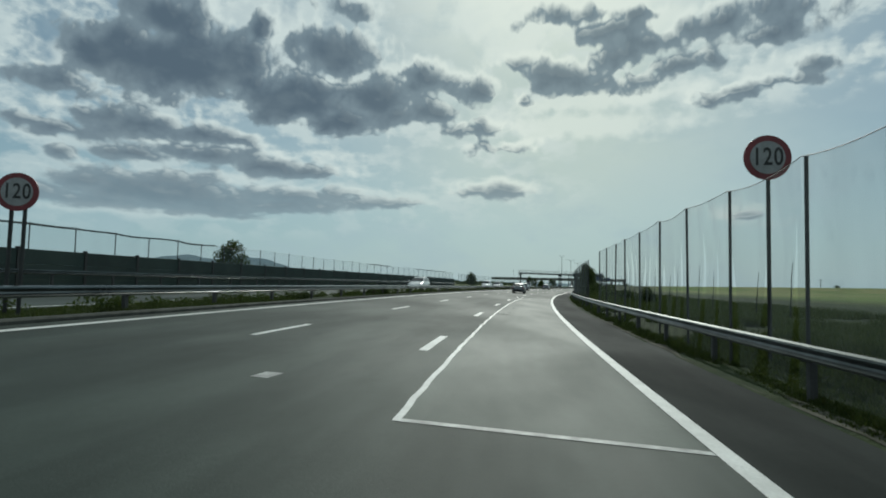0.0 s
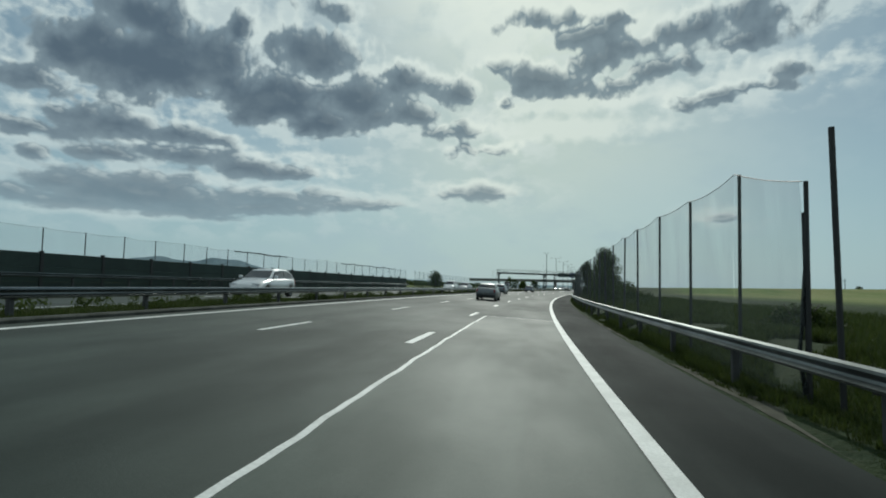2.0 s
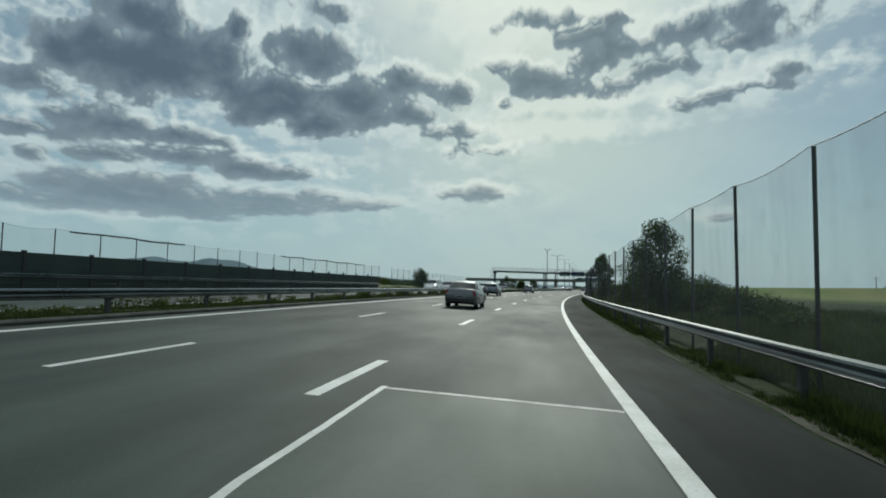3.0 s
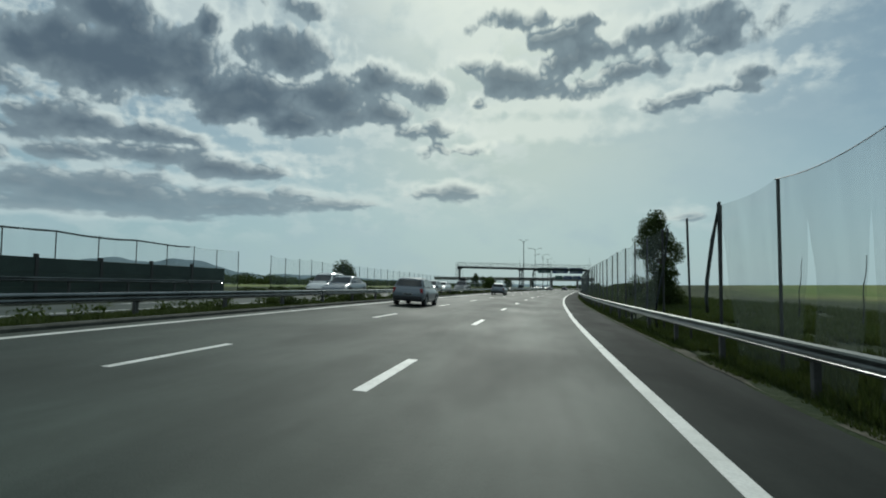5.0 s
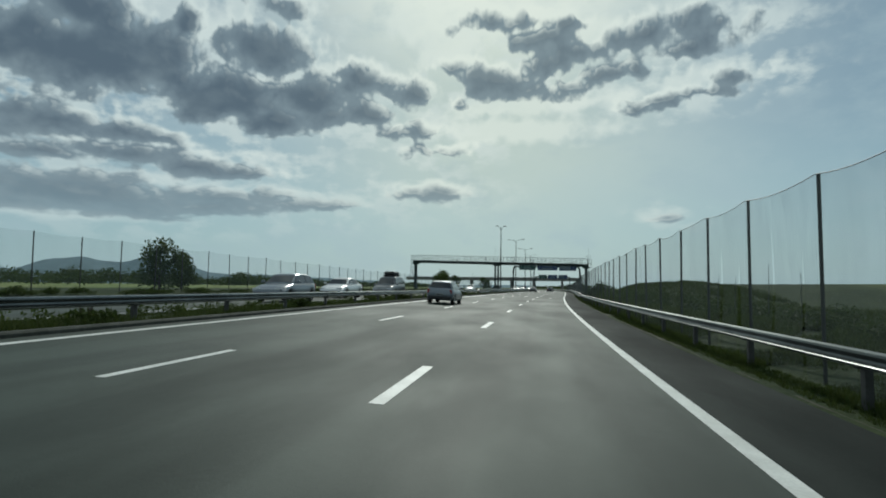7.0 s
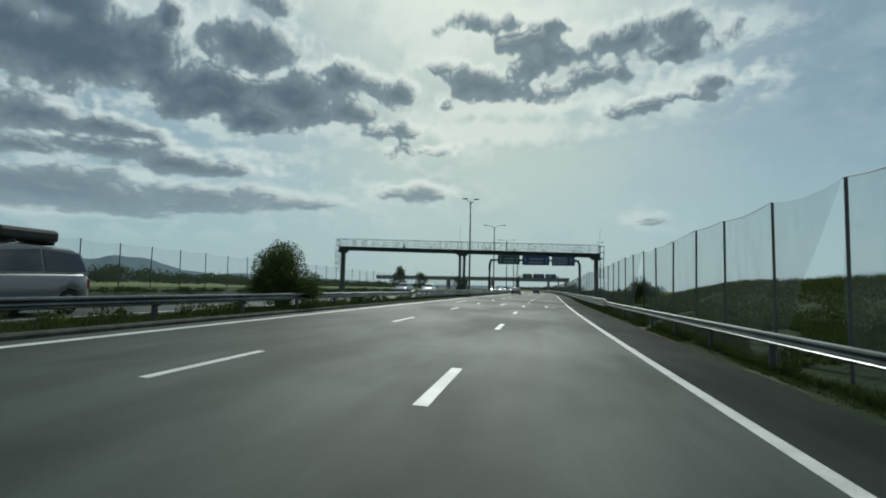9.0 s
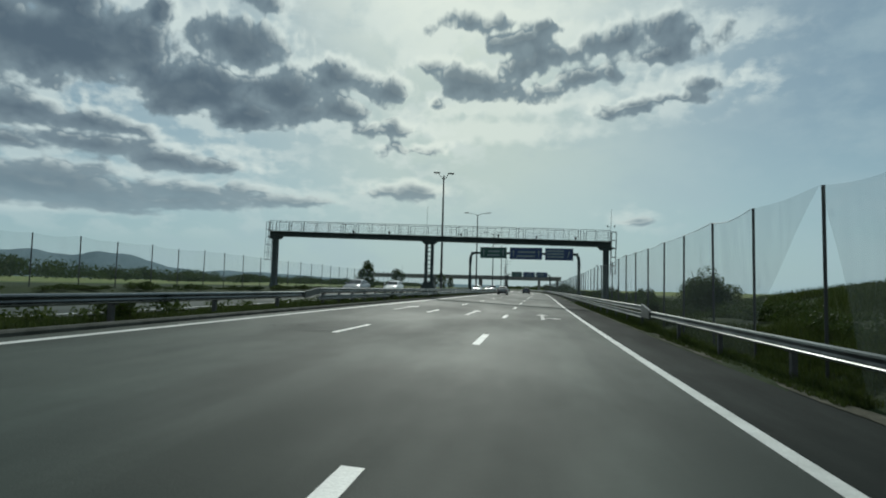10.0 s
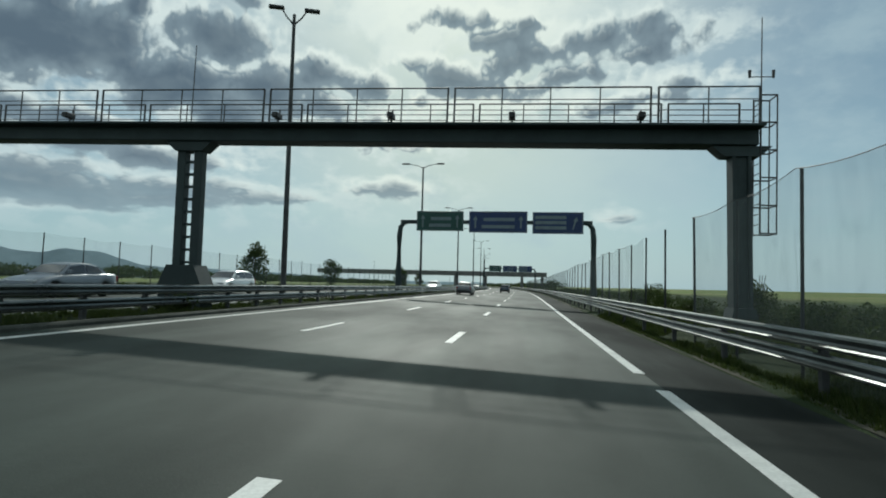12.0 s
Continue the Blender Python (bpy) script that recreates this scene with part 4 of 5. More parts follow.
def leaf_cloud(rng, blobs, count, size, droop=0.3):
    """Many small leaves inside a set of uneven blobs (x, y, z, rx, ry, rz); returns vertices and faces."""
    vol = [b[3] * b[4] * b[5] for b in blobs]
    tot = sum(vol)
    verts, faces = [], []
    for b, v in zip(blobs, vol):
        for _ in range(max(4, int(count * v / tot))):
            d = Vector((rng.gauss(0, 1), rng.gauss(0, 1), rng.gauss(0, 1))).normalized()
            r = rng.random() ** 0.45
            r *= 0.75 + 0.5 * (0.5 + 0.5 * noise.noise((d.x * 2 + b[0] * 3, d.y * 2 + b[1] * 3, d.z * 2 + b[2])))
            c = Vector((b[0] + d.x * b[3] * r, b[1] + d.y * b[4] * r, b[2] + d.z * b[5] * r))
            if c.z < 0.02:
                continue
            q = Euler((rng.uniform(-1.2, 1.2), rng.uniform(-1.2, 1.2), rng.uniform(0, 6.28))).to_matrix()
            a = size * rng.uniform(0.55, 1.35)
            k = len(verts)
            for x, y, z in ((-0.5, 0, 0), (0, -0.28, 0.06), (0.5, 0, -droop * 0.3), (0, 0.28, 0.06)):
                verts.append(c + q @ Vector((x * a, y * a, z * a)))
            faces.append((k, k + 1, k + 2, k + 3))
    return verts, faces


def mesh_part(name, verts, faces, mat, parent):
    me = bpy.data.meshes.new(name)
    me.from_pydata([tuple(v) for v in verts], [], faces)
    me.materials.append(mat)
    ob = new(name, me)
    ob.parent = parent
    return ob


def tree(name, label, category, m, seed, height, width, leaves, size, mat, trunk=0.35, slim=1.0, group="", shape=None):
    """A tapered trunk, limbs and a crown of separate leaf clumps with gaps."""
    rng = random.Random(seed)
    t = thing(name, label, category, m, group)
    th = height * trunk
    bm = bmesh.new()
    lean = Vector((rng.uniform(-0.05, 0.05), rng.uniform(-0.05, 0.05), 1))
    spine = [lean * (height * 0.85 * k / 6) + Vector((0.04 * rng.uniform(-1, 1) * height * 0.3, 0.04 * rng.uniform(-1, 1) * height * 0.3, 0)) * (k > 0) for k in range(7)]
    spine[0].z = -0.3
    bent(bm, spine, 0.022 * height + 0.02, 0.008, 7)
    part("trunk", bm, M_BARK, t)
    blobs = []
    n = 24 if width < 3.5 and height > 3 else 15
    for k in range(n):
        h = trunk + (0.95 - trunk) * (k + 0.5) / n
        w = width * 0.5 * (math.sin(math.pi * min(1, (h - trunk) / (1.0 - trunk) * 0.82 + 0.18)) ** 0.8)
        a = k * 2.4 + rng.uniform(-0.4, 0.4)
        r = w * rng.uniform(0.25, 0.75)
        tip = Vector((r * math.cos(a), r * math.sin(a), height * h))
        br = width * rng.uniform(0.15, 0.26)
        if shape:
            if k >= len(shape):
                break
            tip = Vector((shape[k][0], rng.uniform(-0.35, 0.35), shape[k][1]))
            h, br = tip.z / height, shape[k][2]
        blobs.append((tip.x, tip.y, tip.z, br, br, br * rng.uniform(0.75, 1.2) * slim))
        bm = bmesh.new()
        base = spine[min(6, max(1, int(h * 6)))]
        mid = (base + tip) / 2 + Vector((0, 0, 0.05 * height))
        bent(bm, [base, mid, tip], 0.007 * height + 0.006, 0.004, 5)
        part("limb", bm, M_BARK, t)
    v, f = leaf_cloud(rng, blobs, leaves, size)
    mesh_part("crown", v, f, mat, t)
    return t


def shrub_mesh(seed, w, h, leaves, size, ln=None):
    rng = random.Random(seed)
    ln = ln or w
    blobs = []
    for k in range(9 if ln == w else 20):
        x, y = rng.uniform(-0.36, 0.36) * w, rng.uniform(-0.42, 0.42) * ln
        hh = h * rng.uniform(0.35, 0.85) * (1 - 0.5 * (x / w * 2) ** 2)
        r = w * rng.uniform(0.16, 0.28)
        blobs.append((x, y, hh * 0.65, r, r, max(hh * 0.45, 0.12)))
    return leaf_cloud(rng, blobs, leaves, size)


def shrub(label, m, data=None, seed=0, w=2.0, h=2.0, leaves=1500, size=0.16, mat=None, group=""):
    t = thing("shrub", label, "bush", m, group)
    if data is None:
        v, f = shrub_mesh(seed, w, h, leaves, size)
        ob = mesh_part("foliage", v, f, mat or M_LEAF, t)
        rng = random.Random(seed + 1)
        for k in range(5):
            bm = bmesh.new()
            a = rng.uniform(0, 6.28)
            r = w * 0.3 * rng.random()
            bent(bm, [(0, 0, -0.2), (r * 0.4 * math.cos(a), r * 0.4 * math.sin(a), h * 0.35), (r * math.cos(a), r * math.sin(a), h * 0.75)], 0.03, 0.008, 5)
            part("stem", bm, M_BARK, t)
    return t


# right-hand side
IVY_TREE = [(-0.25, 4.45, 0.46), (-0.75, 4.15, 0.42), (-0.15, 3.95, 0.5), (-0.95, 3.75, 0.3), (-0.5, 3.4, 0.66), (0.1, 3.3, 0.55), (-1.1, 3.35, 0.3), (0.55, 2.9, 0.5),
            (0.8, 2.5, 0.3), (-1.0, 2.65, 0.42), (-0.45, 2.65, 0.6), (0.3, 2.3, 0.5), (-0.6, 2.0, 0.36), (0.5, 1.65, 0.28), (-0.05, 1.4, 0.5), (0.1, 0.85, 0.55), (0.0, 0.35, 0.6),
            (-0.3, 1.0, 0.45), (0.3, 1.15, 0.42), (-0.2, 1.8, 0.45), (0.15, 1.85, 0.42)]
tree("tree", "slender dark green roadside tree growing through the netting", "tree", at_road(103.6, 4.4), 3, 4.9, 2.5, 24000, 0.09, M_LEAF, trunk=0.16, shape=IVY_TREE)
tree("tree", "young dark green tree at the netting", "tree", at_road(65.9, 4.1), 5, 4.1, 2.6, 13000, 0.10, M_LEAF, trunk=0.12)
tree("tree", "low bushy tree at the netting", "tree", at_road(76.5, 4.8), 6, 3.9, 3.0, 12000, 0.10, M_LEAF, trunk=0.10)
for i, (s, u, w, h) in enumerate(((57.0, 5.0, 2.2, 1.3), (61.0, 4.9, 2.4, 1.5), (64.5, 4.9, 2.6, 2.0), (71.5, 5.0, 2.8, 2.4), (78.5, 4.8, 2.8, 2.3), (82.0, 4.8, 2.4, 1.8), (104.6, 4.5, 2.0, 1.5), (114.4, 5.2, 2.8, 2.2),
                                 (116.8, 5.6, 2.2, 1.6), (188.4, 4.5, 2.6, 2.3), (192.5, 5.6, 2.6, 1.8), (218.6, 5.0, 1.8, 1.9), (233.0, 4.9, 1.8, 1.6), (20.0, 5.0, 1.5, 1.2), (29.0, 5.2, 1.6, 1.0), (35.0, 5.0, 1.4, 0.9), (172.0, 2.95, 1.3, 0.9), (191.6, 3.1, 0.9, 1.3), (208.9, 6.0, 2.2, 1.6))):
    shrub("dark green shrub growing along the netting fence", at_road(s, u), seed=20 + i, w=w, h=h, leaves=int(1500 * w * h), size=0.085, group="shrubs along the fence")
# median
shrub("bright green bush in the median behind the guardrail", at_road(167.2, -12.35), seed=51, w=2.9, h=2.9, leaves=30000, size=0.072, mat=M_LEAF_LIGHT)
for i, (s, w, h) in enumerate(((10.5, 0.9, 0.45), (22.0, 1.0, 0.5), (24.5, 0.8, 0.6), (47.5, 1.2, 0.55), (80.5, 1.5, 0.75), (96.0, 1.3, 0.6), (104.5, 1.6, 0.8), (122.0, 1.0, 0.6), (133.0, 1.2, 0.6), (150.0, 1.0, 0.6), (176.0, 1.5, 0.7), (199.0, 1.6, 0.8), (206.0, 1.5, 0.7), (215.0, 1.2, 0.9))):
    shrub("low dark weedy bush under the median guardrail", at_road(s, -11.75), seed=70 + i, w=w, h=h, leaves=500, size=0.12, group="median bushes")
# far left
tree("tree", "round dark tree behind the green barrier", "tree", at_road(36.3, -31.0), 11, 4.0, 3.8, 2600, 0.24, M_LEAF, trunk=0.2)
tree("tree", "wide dark tree with two crowns beyond the opposite carriageway", "tree", at_road(149.0, -30.7), 12, 3.6, 4.4, 3000, 0.24, M_LEAF, trunk=0.12)
tree("tree", "small tree beyond the opposite carriageway", "tree", at_road(152.0, -31.0), 13, 3.0, 2.6, 1800, 0.24, M_LEAF, trunk=0.12)
for i, s in enumerate((262, 300, 345, 410)):
    tree("tree", "distant dark tree beside the motorway", "tree", at_road(s, -33.0 - 4 * (i % 2)), 30 + i, 4.5, 4.0, 1500, 0.35, M_LEAF, trunk=0.15, group="distant trees")


def hedge_run(name, label, u, s0, s1, w, h, mat, seed, size=0.2, leaves=900, ln=8.0, skip=()):
    """Weeds and scrub in an unbroken belt; joined, as nobody could count them."""
    metas = [shrub_mesh(seed + k, w, h, leaves, size, ln * 1.15) for k in range(3)]
    V, F = [], []
    rng = random.Random(seed)
    for i, s in enumerate(np.arange(s0, s1, ln)):
        m = at_road(s + ln / 2, u + rng.uniform(-0.2, 0.2)) @ Matrix.Diagonal((1, 1, rng.uniform(0.75, 1.15), 1))
        k0 = len(V)
        v, f = metas[i % 3]
        V += [m @ p for p in v]
        F += [tuple(k0 + j for j in q) for q in f]
    ob = mesh_part(name, V, F, mat, None)
    return tagged(ob, label, "scrub", kind="stuff")


hedge_run("scrub_belt", "dark weeds and scrub along the foot of the netting", 4.9, 52, 84, 1.5, 1.0, M_LEAF, 200, leaves=5000, size=0.085)
hedge_run("scrub_belt", "dark weeds and scrub along the foot of the netting", 5.0, 103, 150, 1.8, 1.0, M_LEAF, 210, leaves=3600, size=0.09)
hedge_run("scrub_belt", "dark weeds and scrub along the foot of the netting", 5.0, 204, 420, 1.8, 1.1, M_LEAF, 215, leaves=3000, size=0.095)
hedge_run("scrub_belt", "dark weeds and scrub on the bank behind the netting", 4.7, 150, 206, 2.2, 0.8, M_LEAF, 212, leaves=4200, size=0.085)
hedge_run("median_weeds", "tangled green weeds along the median", -12.1, -12, 330, 1.1, 0.5, M_LEAF_LIGHT, 260, leaves=800, size=0.10)
hedge_run("scrub_belt", "dark hedge beyond the opposite carriageway", -26.2, 114, 420, 1.8, 0.6, M_LEAF, 220, leaves=2600, size=0.11)
hedge_run("tree_belt", "distant dark belt of trees across the fields", -75, 90, 620, 10.0, 3.6, M_LEAF, 230, leaves=3600, size=0.42, ln=22)
hedge_run("tree_belt", "distant dark belt of trees across the fields", -170, 60, 1100, 16.0, 7.0, M_LEAF, 240, leaves=2600, size=0.8, ln=40)
hedge_run("scrub_belt", "dark scrub at the far end of the motorway", 16, 420, 900, 7.0, 4.0, M_LEAF, 250, leaves=700, size=0.7, ln=22)

for i, (s, u, hh) in enumerate(((150, 110, 2.8), (165, 190, 4.2), (260, 95, 2.4), (300, 230, 5.0), (120, 240, 4.0), (320, 150, 3.0))):
    tree("tree", "lone small tree far out in the field", "tree", at_road(s, u), 60 + i, hh, hh * 1.2, 700, 0.4, M_LEAF, trunk=0.1, group="field trees")


def grass_belt(name, label, u0, u1, s0, s1, per_m, hmax, seed):
    rng = random.Random(seed)
    V, F = [], []
    for _ in range(int((s1 - s0) * per_m)):
        s = rng.uniform(s0, s1)
        u = rng.uniform(u0, u1)
        if noise.noise((s * 0.3, u * 0.9, seed)) < -0.25:
            continue
        p = P(s, u, dz=0.0)
        hh = hmax * rng.uniform(0.35, 1.0) * (0.65 + 0.6 * noise.noise((s * 0.12, u * 0.5, 3.0)))
        for b in range(6):
            a = rng.uniform(0, 6.28)
            d = Vector((math.cos(a), math.sin(a), 0))
            w = d.cross(Vector((0, 0, 1))) * 0.011
            o = p + d * 0.06 * rng.random()
            tip = o + d * hh * rng.uniform(0.2, 0.7) + Vector((0, 0, hh))
            k = len(V)
            V += [o - w, o + w, tip]
            F.append((k, k + 1, k + 2))
    return tagged(mesh_part(name, V, F, M_BLADE, None), label, "grass", kind="stuff")


grass_belt("roadside_grass", "long tufted grass under the guardrail", 2.15, 4.7, -13, 232, 560, 0.36, 1)
grass_belt("roadside_grass", "short tufted grass at the edge of the shoulder", 1.95, 2.4, -13, 232, 110, 0.16, 7)
grass_belt("bank_grass", "rough dark green grass on the bank behind the netting", 4.6, 10.5, -10, 226, 300, 0.48, 11)
grass_belt("median_grass", "long tufted grass in the median", -12.7, -11.0, -12, 250, 220, 0.25, 2)

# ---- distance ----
# distance haze is put into the hills' pale blue-green base colour
M_HILL = surface("haze_tinted_hillside", (0.225, 0.295, 0.325), (0.190, 0.255, 0.285), rough=1.0, scale=0.004, fine=0.03, bump=0.0, spec=0.0)


def hill(label, az, dist, half, height, seed):
    """A long low ridge far away."""
    bm = bmesh.new()
    n = 40
    rows = []
    for j, (dd, k) in enumerate(((-0.06, 0.0), (0.0, 1.0), (0.10, 1.05), (0.25, 0.0))):
        row = []
        for i in range(n + 1):
            t = i / n * 2 - 1
            a = radians(az + half * t)
            h = height * max(0.0, (1 - abs(t) ** 2.2)) * (0.8 + 0.45 * noise.noise((t * 2.2, seed, 0.3)) + 0.10 * noise.noise((t * 9.0, seed, 1.3)))
            d = dist * (1 + dd)
            row.append(bm.verts.new((d * math.sin(a), 100 + d * math.cos(a), -3 + h * k)))
        rows.append(row)
    for a, b in zip(rows, rows[1:]):
        for i in range(n):
            bm.faces.new((a[i], a[i + 1], b[i + 1], b[i]))
    return tagged(part("hill", bm, M_HILL, smooth=True), label, "hill", kind="structure")


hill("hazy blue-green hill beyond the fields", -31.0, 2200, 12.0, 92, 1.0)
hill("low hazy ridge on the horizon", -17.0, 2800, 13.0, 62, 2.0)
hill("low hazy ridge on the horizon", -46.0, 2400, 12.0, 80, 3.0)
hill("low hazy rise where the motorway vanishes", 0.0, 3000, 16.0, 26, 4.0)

for s, u, hh in ((330, 145, 11), (240, 84, 5.0), (700, -60, 16), (640, -90, 18), (760, -30, 15)):
    g = thing("mast", "thin grey mast standing far off", "mast", at_road(s, u))
    bm = bmesh.new()
    tube(bm, (0, 0, -1), (0, 0, hh), 0.16, 0.08, 6)
    part("pole", bm, M_GALV_OLD, g)
    bm = bmesh.new()
    tube(bm, (-0.7, 0, hh - 0.6), (0.7, 0, hh - 0.6), 0.06, sides=5)
    part("crossarm", bm, M_GALV_OLD, g)


# bunched netting on the fence and along the top of the far posts
def bunched_net(s, u, line, post_top, seed, thick=1.0):
    """Torn netting gathered into a rope beside its post; line: (across, along, height)."""
    g = thing("bunched_netting", "torn dark netting bunched round a fence post", "net", at_road(s, u, level(s, u)), group="bunched netting")
    rg = random.Random(seed)
    for k in range(3):
        bm = bmesh.new()
        off = Vector((rg.uniform(-0.03, 0.03), rg.uniform(-0.05, 0.05), 0))
        pts = [Vector(p) + off * math.sin(math.pi * min(i / (len(line) - 1) + 0.1, 1)) + Vector((rg.uniform(-0.012, 0.012), rg.uniform(-0.012, 0.012), 0)) for i, p in enumerate(line)]
        bent(bm, pts, 0.030 * thick, 0.020 * thick, 7)
        for v in bm.verts:
            v.co += Vector((rg.uniform(-0.008, 0.008), rg.uniform(-0.008, 0.008), 0))
        part("fold", bm, M_NETDARK, g, smooth=True)
    bm = bmesh.new()
    tube(bm, (0.02, 0.06, -0.4), (-0.01, 0.06, post_top), 0.033, sides=8)
    part("post", bm, M_POST, g)
    return g


bunched_net(93.9, NET_U, [(-0.20, 0.1, 0.15), (-0.24, 0.1, 0.6), (-0.20, 0.05, 1.1), (-0.10, 0.02, 1.6), (0.0, 0, 2.1), (0.06, 0, 2.6), (0.11, 0, 3.05), (0.15, -0.05, 3.42)], 3.40, 9, 1.3)
bunched_net(87.9, NET_U, [(-0.16, 0.5, 0.9), (-0.19, 0.5, 1.2), (-0.19, 0.42, 1.6), (-0.16, 0.32, 2.1), (-0.11, 0.2, 2.6), (-0.06, 0.08, 3.05), (0.0, 0.0, 3.42)], 3.40, 10, 1.2)
bunched_net(29.1, NET_U, [(-0.05, 0.0, 0.1), (-0.09, 0.05, 0.6), (-0.03, 0.05, 1.1), (-0.01, 0.0, 1.8), (0.0, 0, 2.4), (0.0, 0, 2.85)], 2.5, 11, 0.8)
for s, hh, rr in ((28.3, 3.42, 0.036), (90.45, 3.35, 0.03)):
    bm = bmesh.new()
    tube(bm, (0, 0, -0.5), (-0.08, 0, hh), rr, sides=8)
    pole = part("fence_post", bm, M_POST)
    pole.matrix_basis = at_road(s, NET_U)
    tagged(pole, "bare dark steel fence post without netting", "post", group="bare posts")
for a, b, z in ((-30, 29, 4.2), (90, 112, 4.05), (66, 76, 4.1)):
    g = thing("rolled_netting", "dark netting rolled up along the tops of the far posts", "net")
    bm = bmesh.new()
    bent(bm, [P(s, -27.5, top_l(s) + 0.10 * noise.noise((s * 0.3, 1, 2)) - 0.12 * abs(math.sin(s * math.pi / 5.9))) for s in np.arange(a, b, 0.75)], 0.055, 0.055, 6)
    part("roll", bm, M_NETDARK, g)

# ---- vehicles ----
M_GLASS = glass_material("tinted_car_glass", (0.012, 0.015, 0.017))
M_TYRE = surface("tyre_rubber", (0.018, 0.018, 0.018), (0.012, 0.012, 0.012), rough=0.85, scale=6, fine=60)
M_RIM = surface("alloy_rim", (0.40, 0.41, 0.42), (0.28, 0.29, 0.30), rough=0.35, metal=0.8, scale=4, fine=30)
M_PLASTIC = surface("black_plastic", (0.022, 0.023, 0.024), (0.016, 0.016, 0.017), rough=0.55, scale=4, fine=50)
M_TAIL = surface("tail_lamp_red", (0.30, 0.012, 0.014), (0.22, 0.01, 0.012), rough=0.15, scale=4, fine=50, bump=0.0)
M_HEAD = surface("head_lamp", (0.62, 0.64, 0.66), (0.45, 0.46, 0.48), rough=0.12, scale=4, fine=50, bump=0.0)


def car_paint(name, c):
    m, n = material(name)
    at = n.add("TexCoord").outputs["Object"]
    d = n.span(n.add("SeparateXYZ", {0: at}).outputs[2], 0.2, 0.7, 0.35, 0.0)
    dust = n.math("MULTIPLY", d, n.noise(at, 3.0, 5, 0.6))
    col = n.mix(dust, c, (0.13, 0.115, 0.09))
    r = n.math("ADD", 0.28, n.math("MULTIPLY", dust, 0.5))
    p = n.add("BsdfPrincipled", {"Base Color": col, "Roughness": r, "Metallic": 0.25, "Coat Weight": 0.5, "Coat Roughness": 0.08})
    n.add("OutputMaterial", {0: p.outputs[0]})
    return m


SILVER = car_paint("silver_paint", (0.17, 0.195, 0.225))
WHITE = car_paint("white_paint", (0.74, 0.75, 0.75))
GREY = car_paint("grey_paint", (0.15, 0.16, 0.17))
DARK = car_paint("dark_blue_paint", (0.03, 0.04, 0.06))

# side outlines, y from the rear bumper: (y, height of the bonnet line), roof: (y, height)
STYLES = {
    "hatchback": dict(L=4.15, W=1.76, H=1.48, belt=[(0.0, 0.86), (0.12, 0.98), (0.5, 0.98), (2.6, 0.95), (3.1, 0.90), (3.75, 0.78), (4.10, 0.62)], roof=[(0.18, 0.985), (0.42, 1.40), (0.75, 1.46), (1.7, 1.48), (2.25, 1.42), (3.02, 0.93)], axles=(0.72, 3.30)),
    "sedan": dict(L=4.5, W=1.78, H=1.45, belt=[(0.0, 0.84), (0.08, 1.00), (0.75, 1.03), (2.9, 0.95), (3.4, 0.90), (4.1, 0.78), (4.45, 0.62)], roof=[(0.62, 1.03), (1.15, 1.36), (1.5, 1.43), (2.1, 1.45), (2.6, 1.38), (3.32, 0.93)], axles=(0.85, 3.55)),
    "mpv": dict(L=4.4, W=1.82, H=1.75, belt=[(0.0, 0.92), (0.08, 1.08), (0.5, 1.08), (3.1, 1.04), (3.5, 0.98), (4.1, 0.82), (4.36, 0.62)], roof=[(0.08, 1.085), (0.22, 1.62), (0.5, 1.72), (2.2, 1.75), (2.7, 1.66), (3.45, 1.01)], axles=(0.75, 3.45)),
}


def lerp_line(line, y):
    return float(np.interp(y, [p[0] for p in line], [p[1] for p in line]))


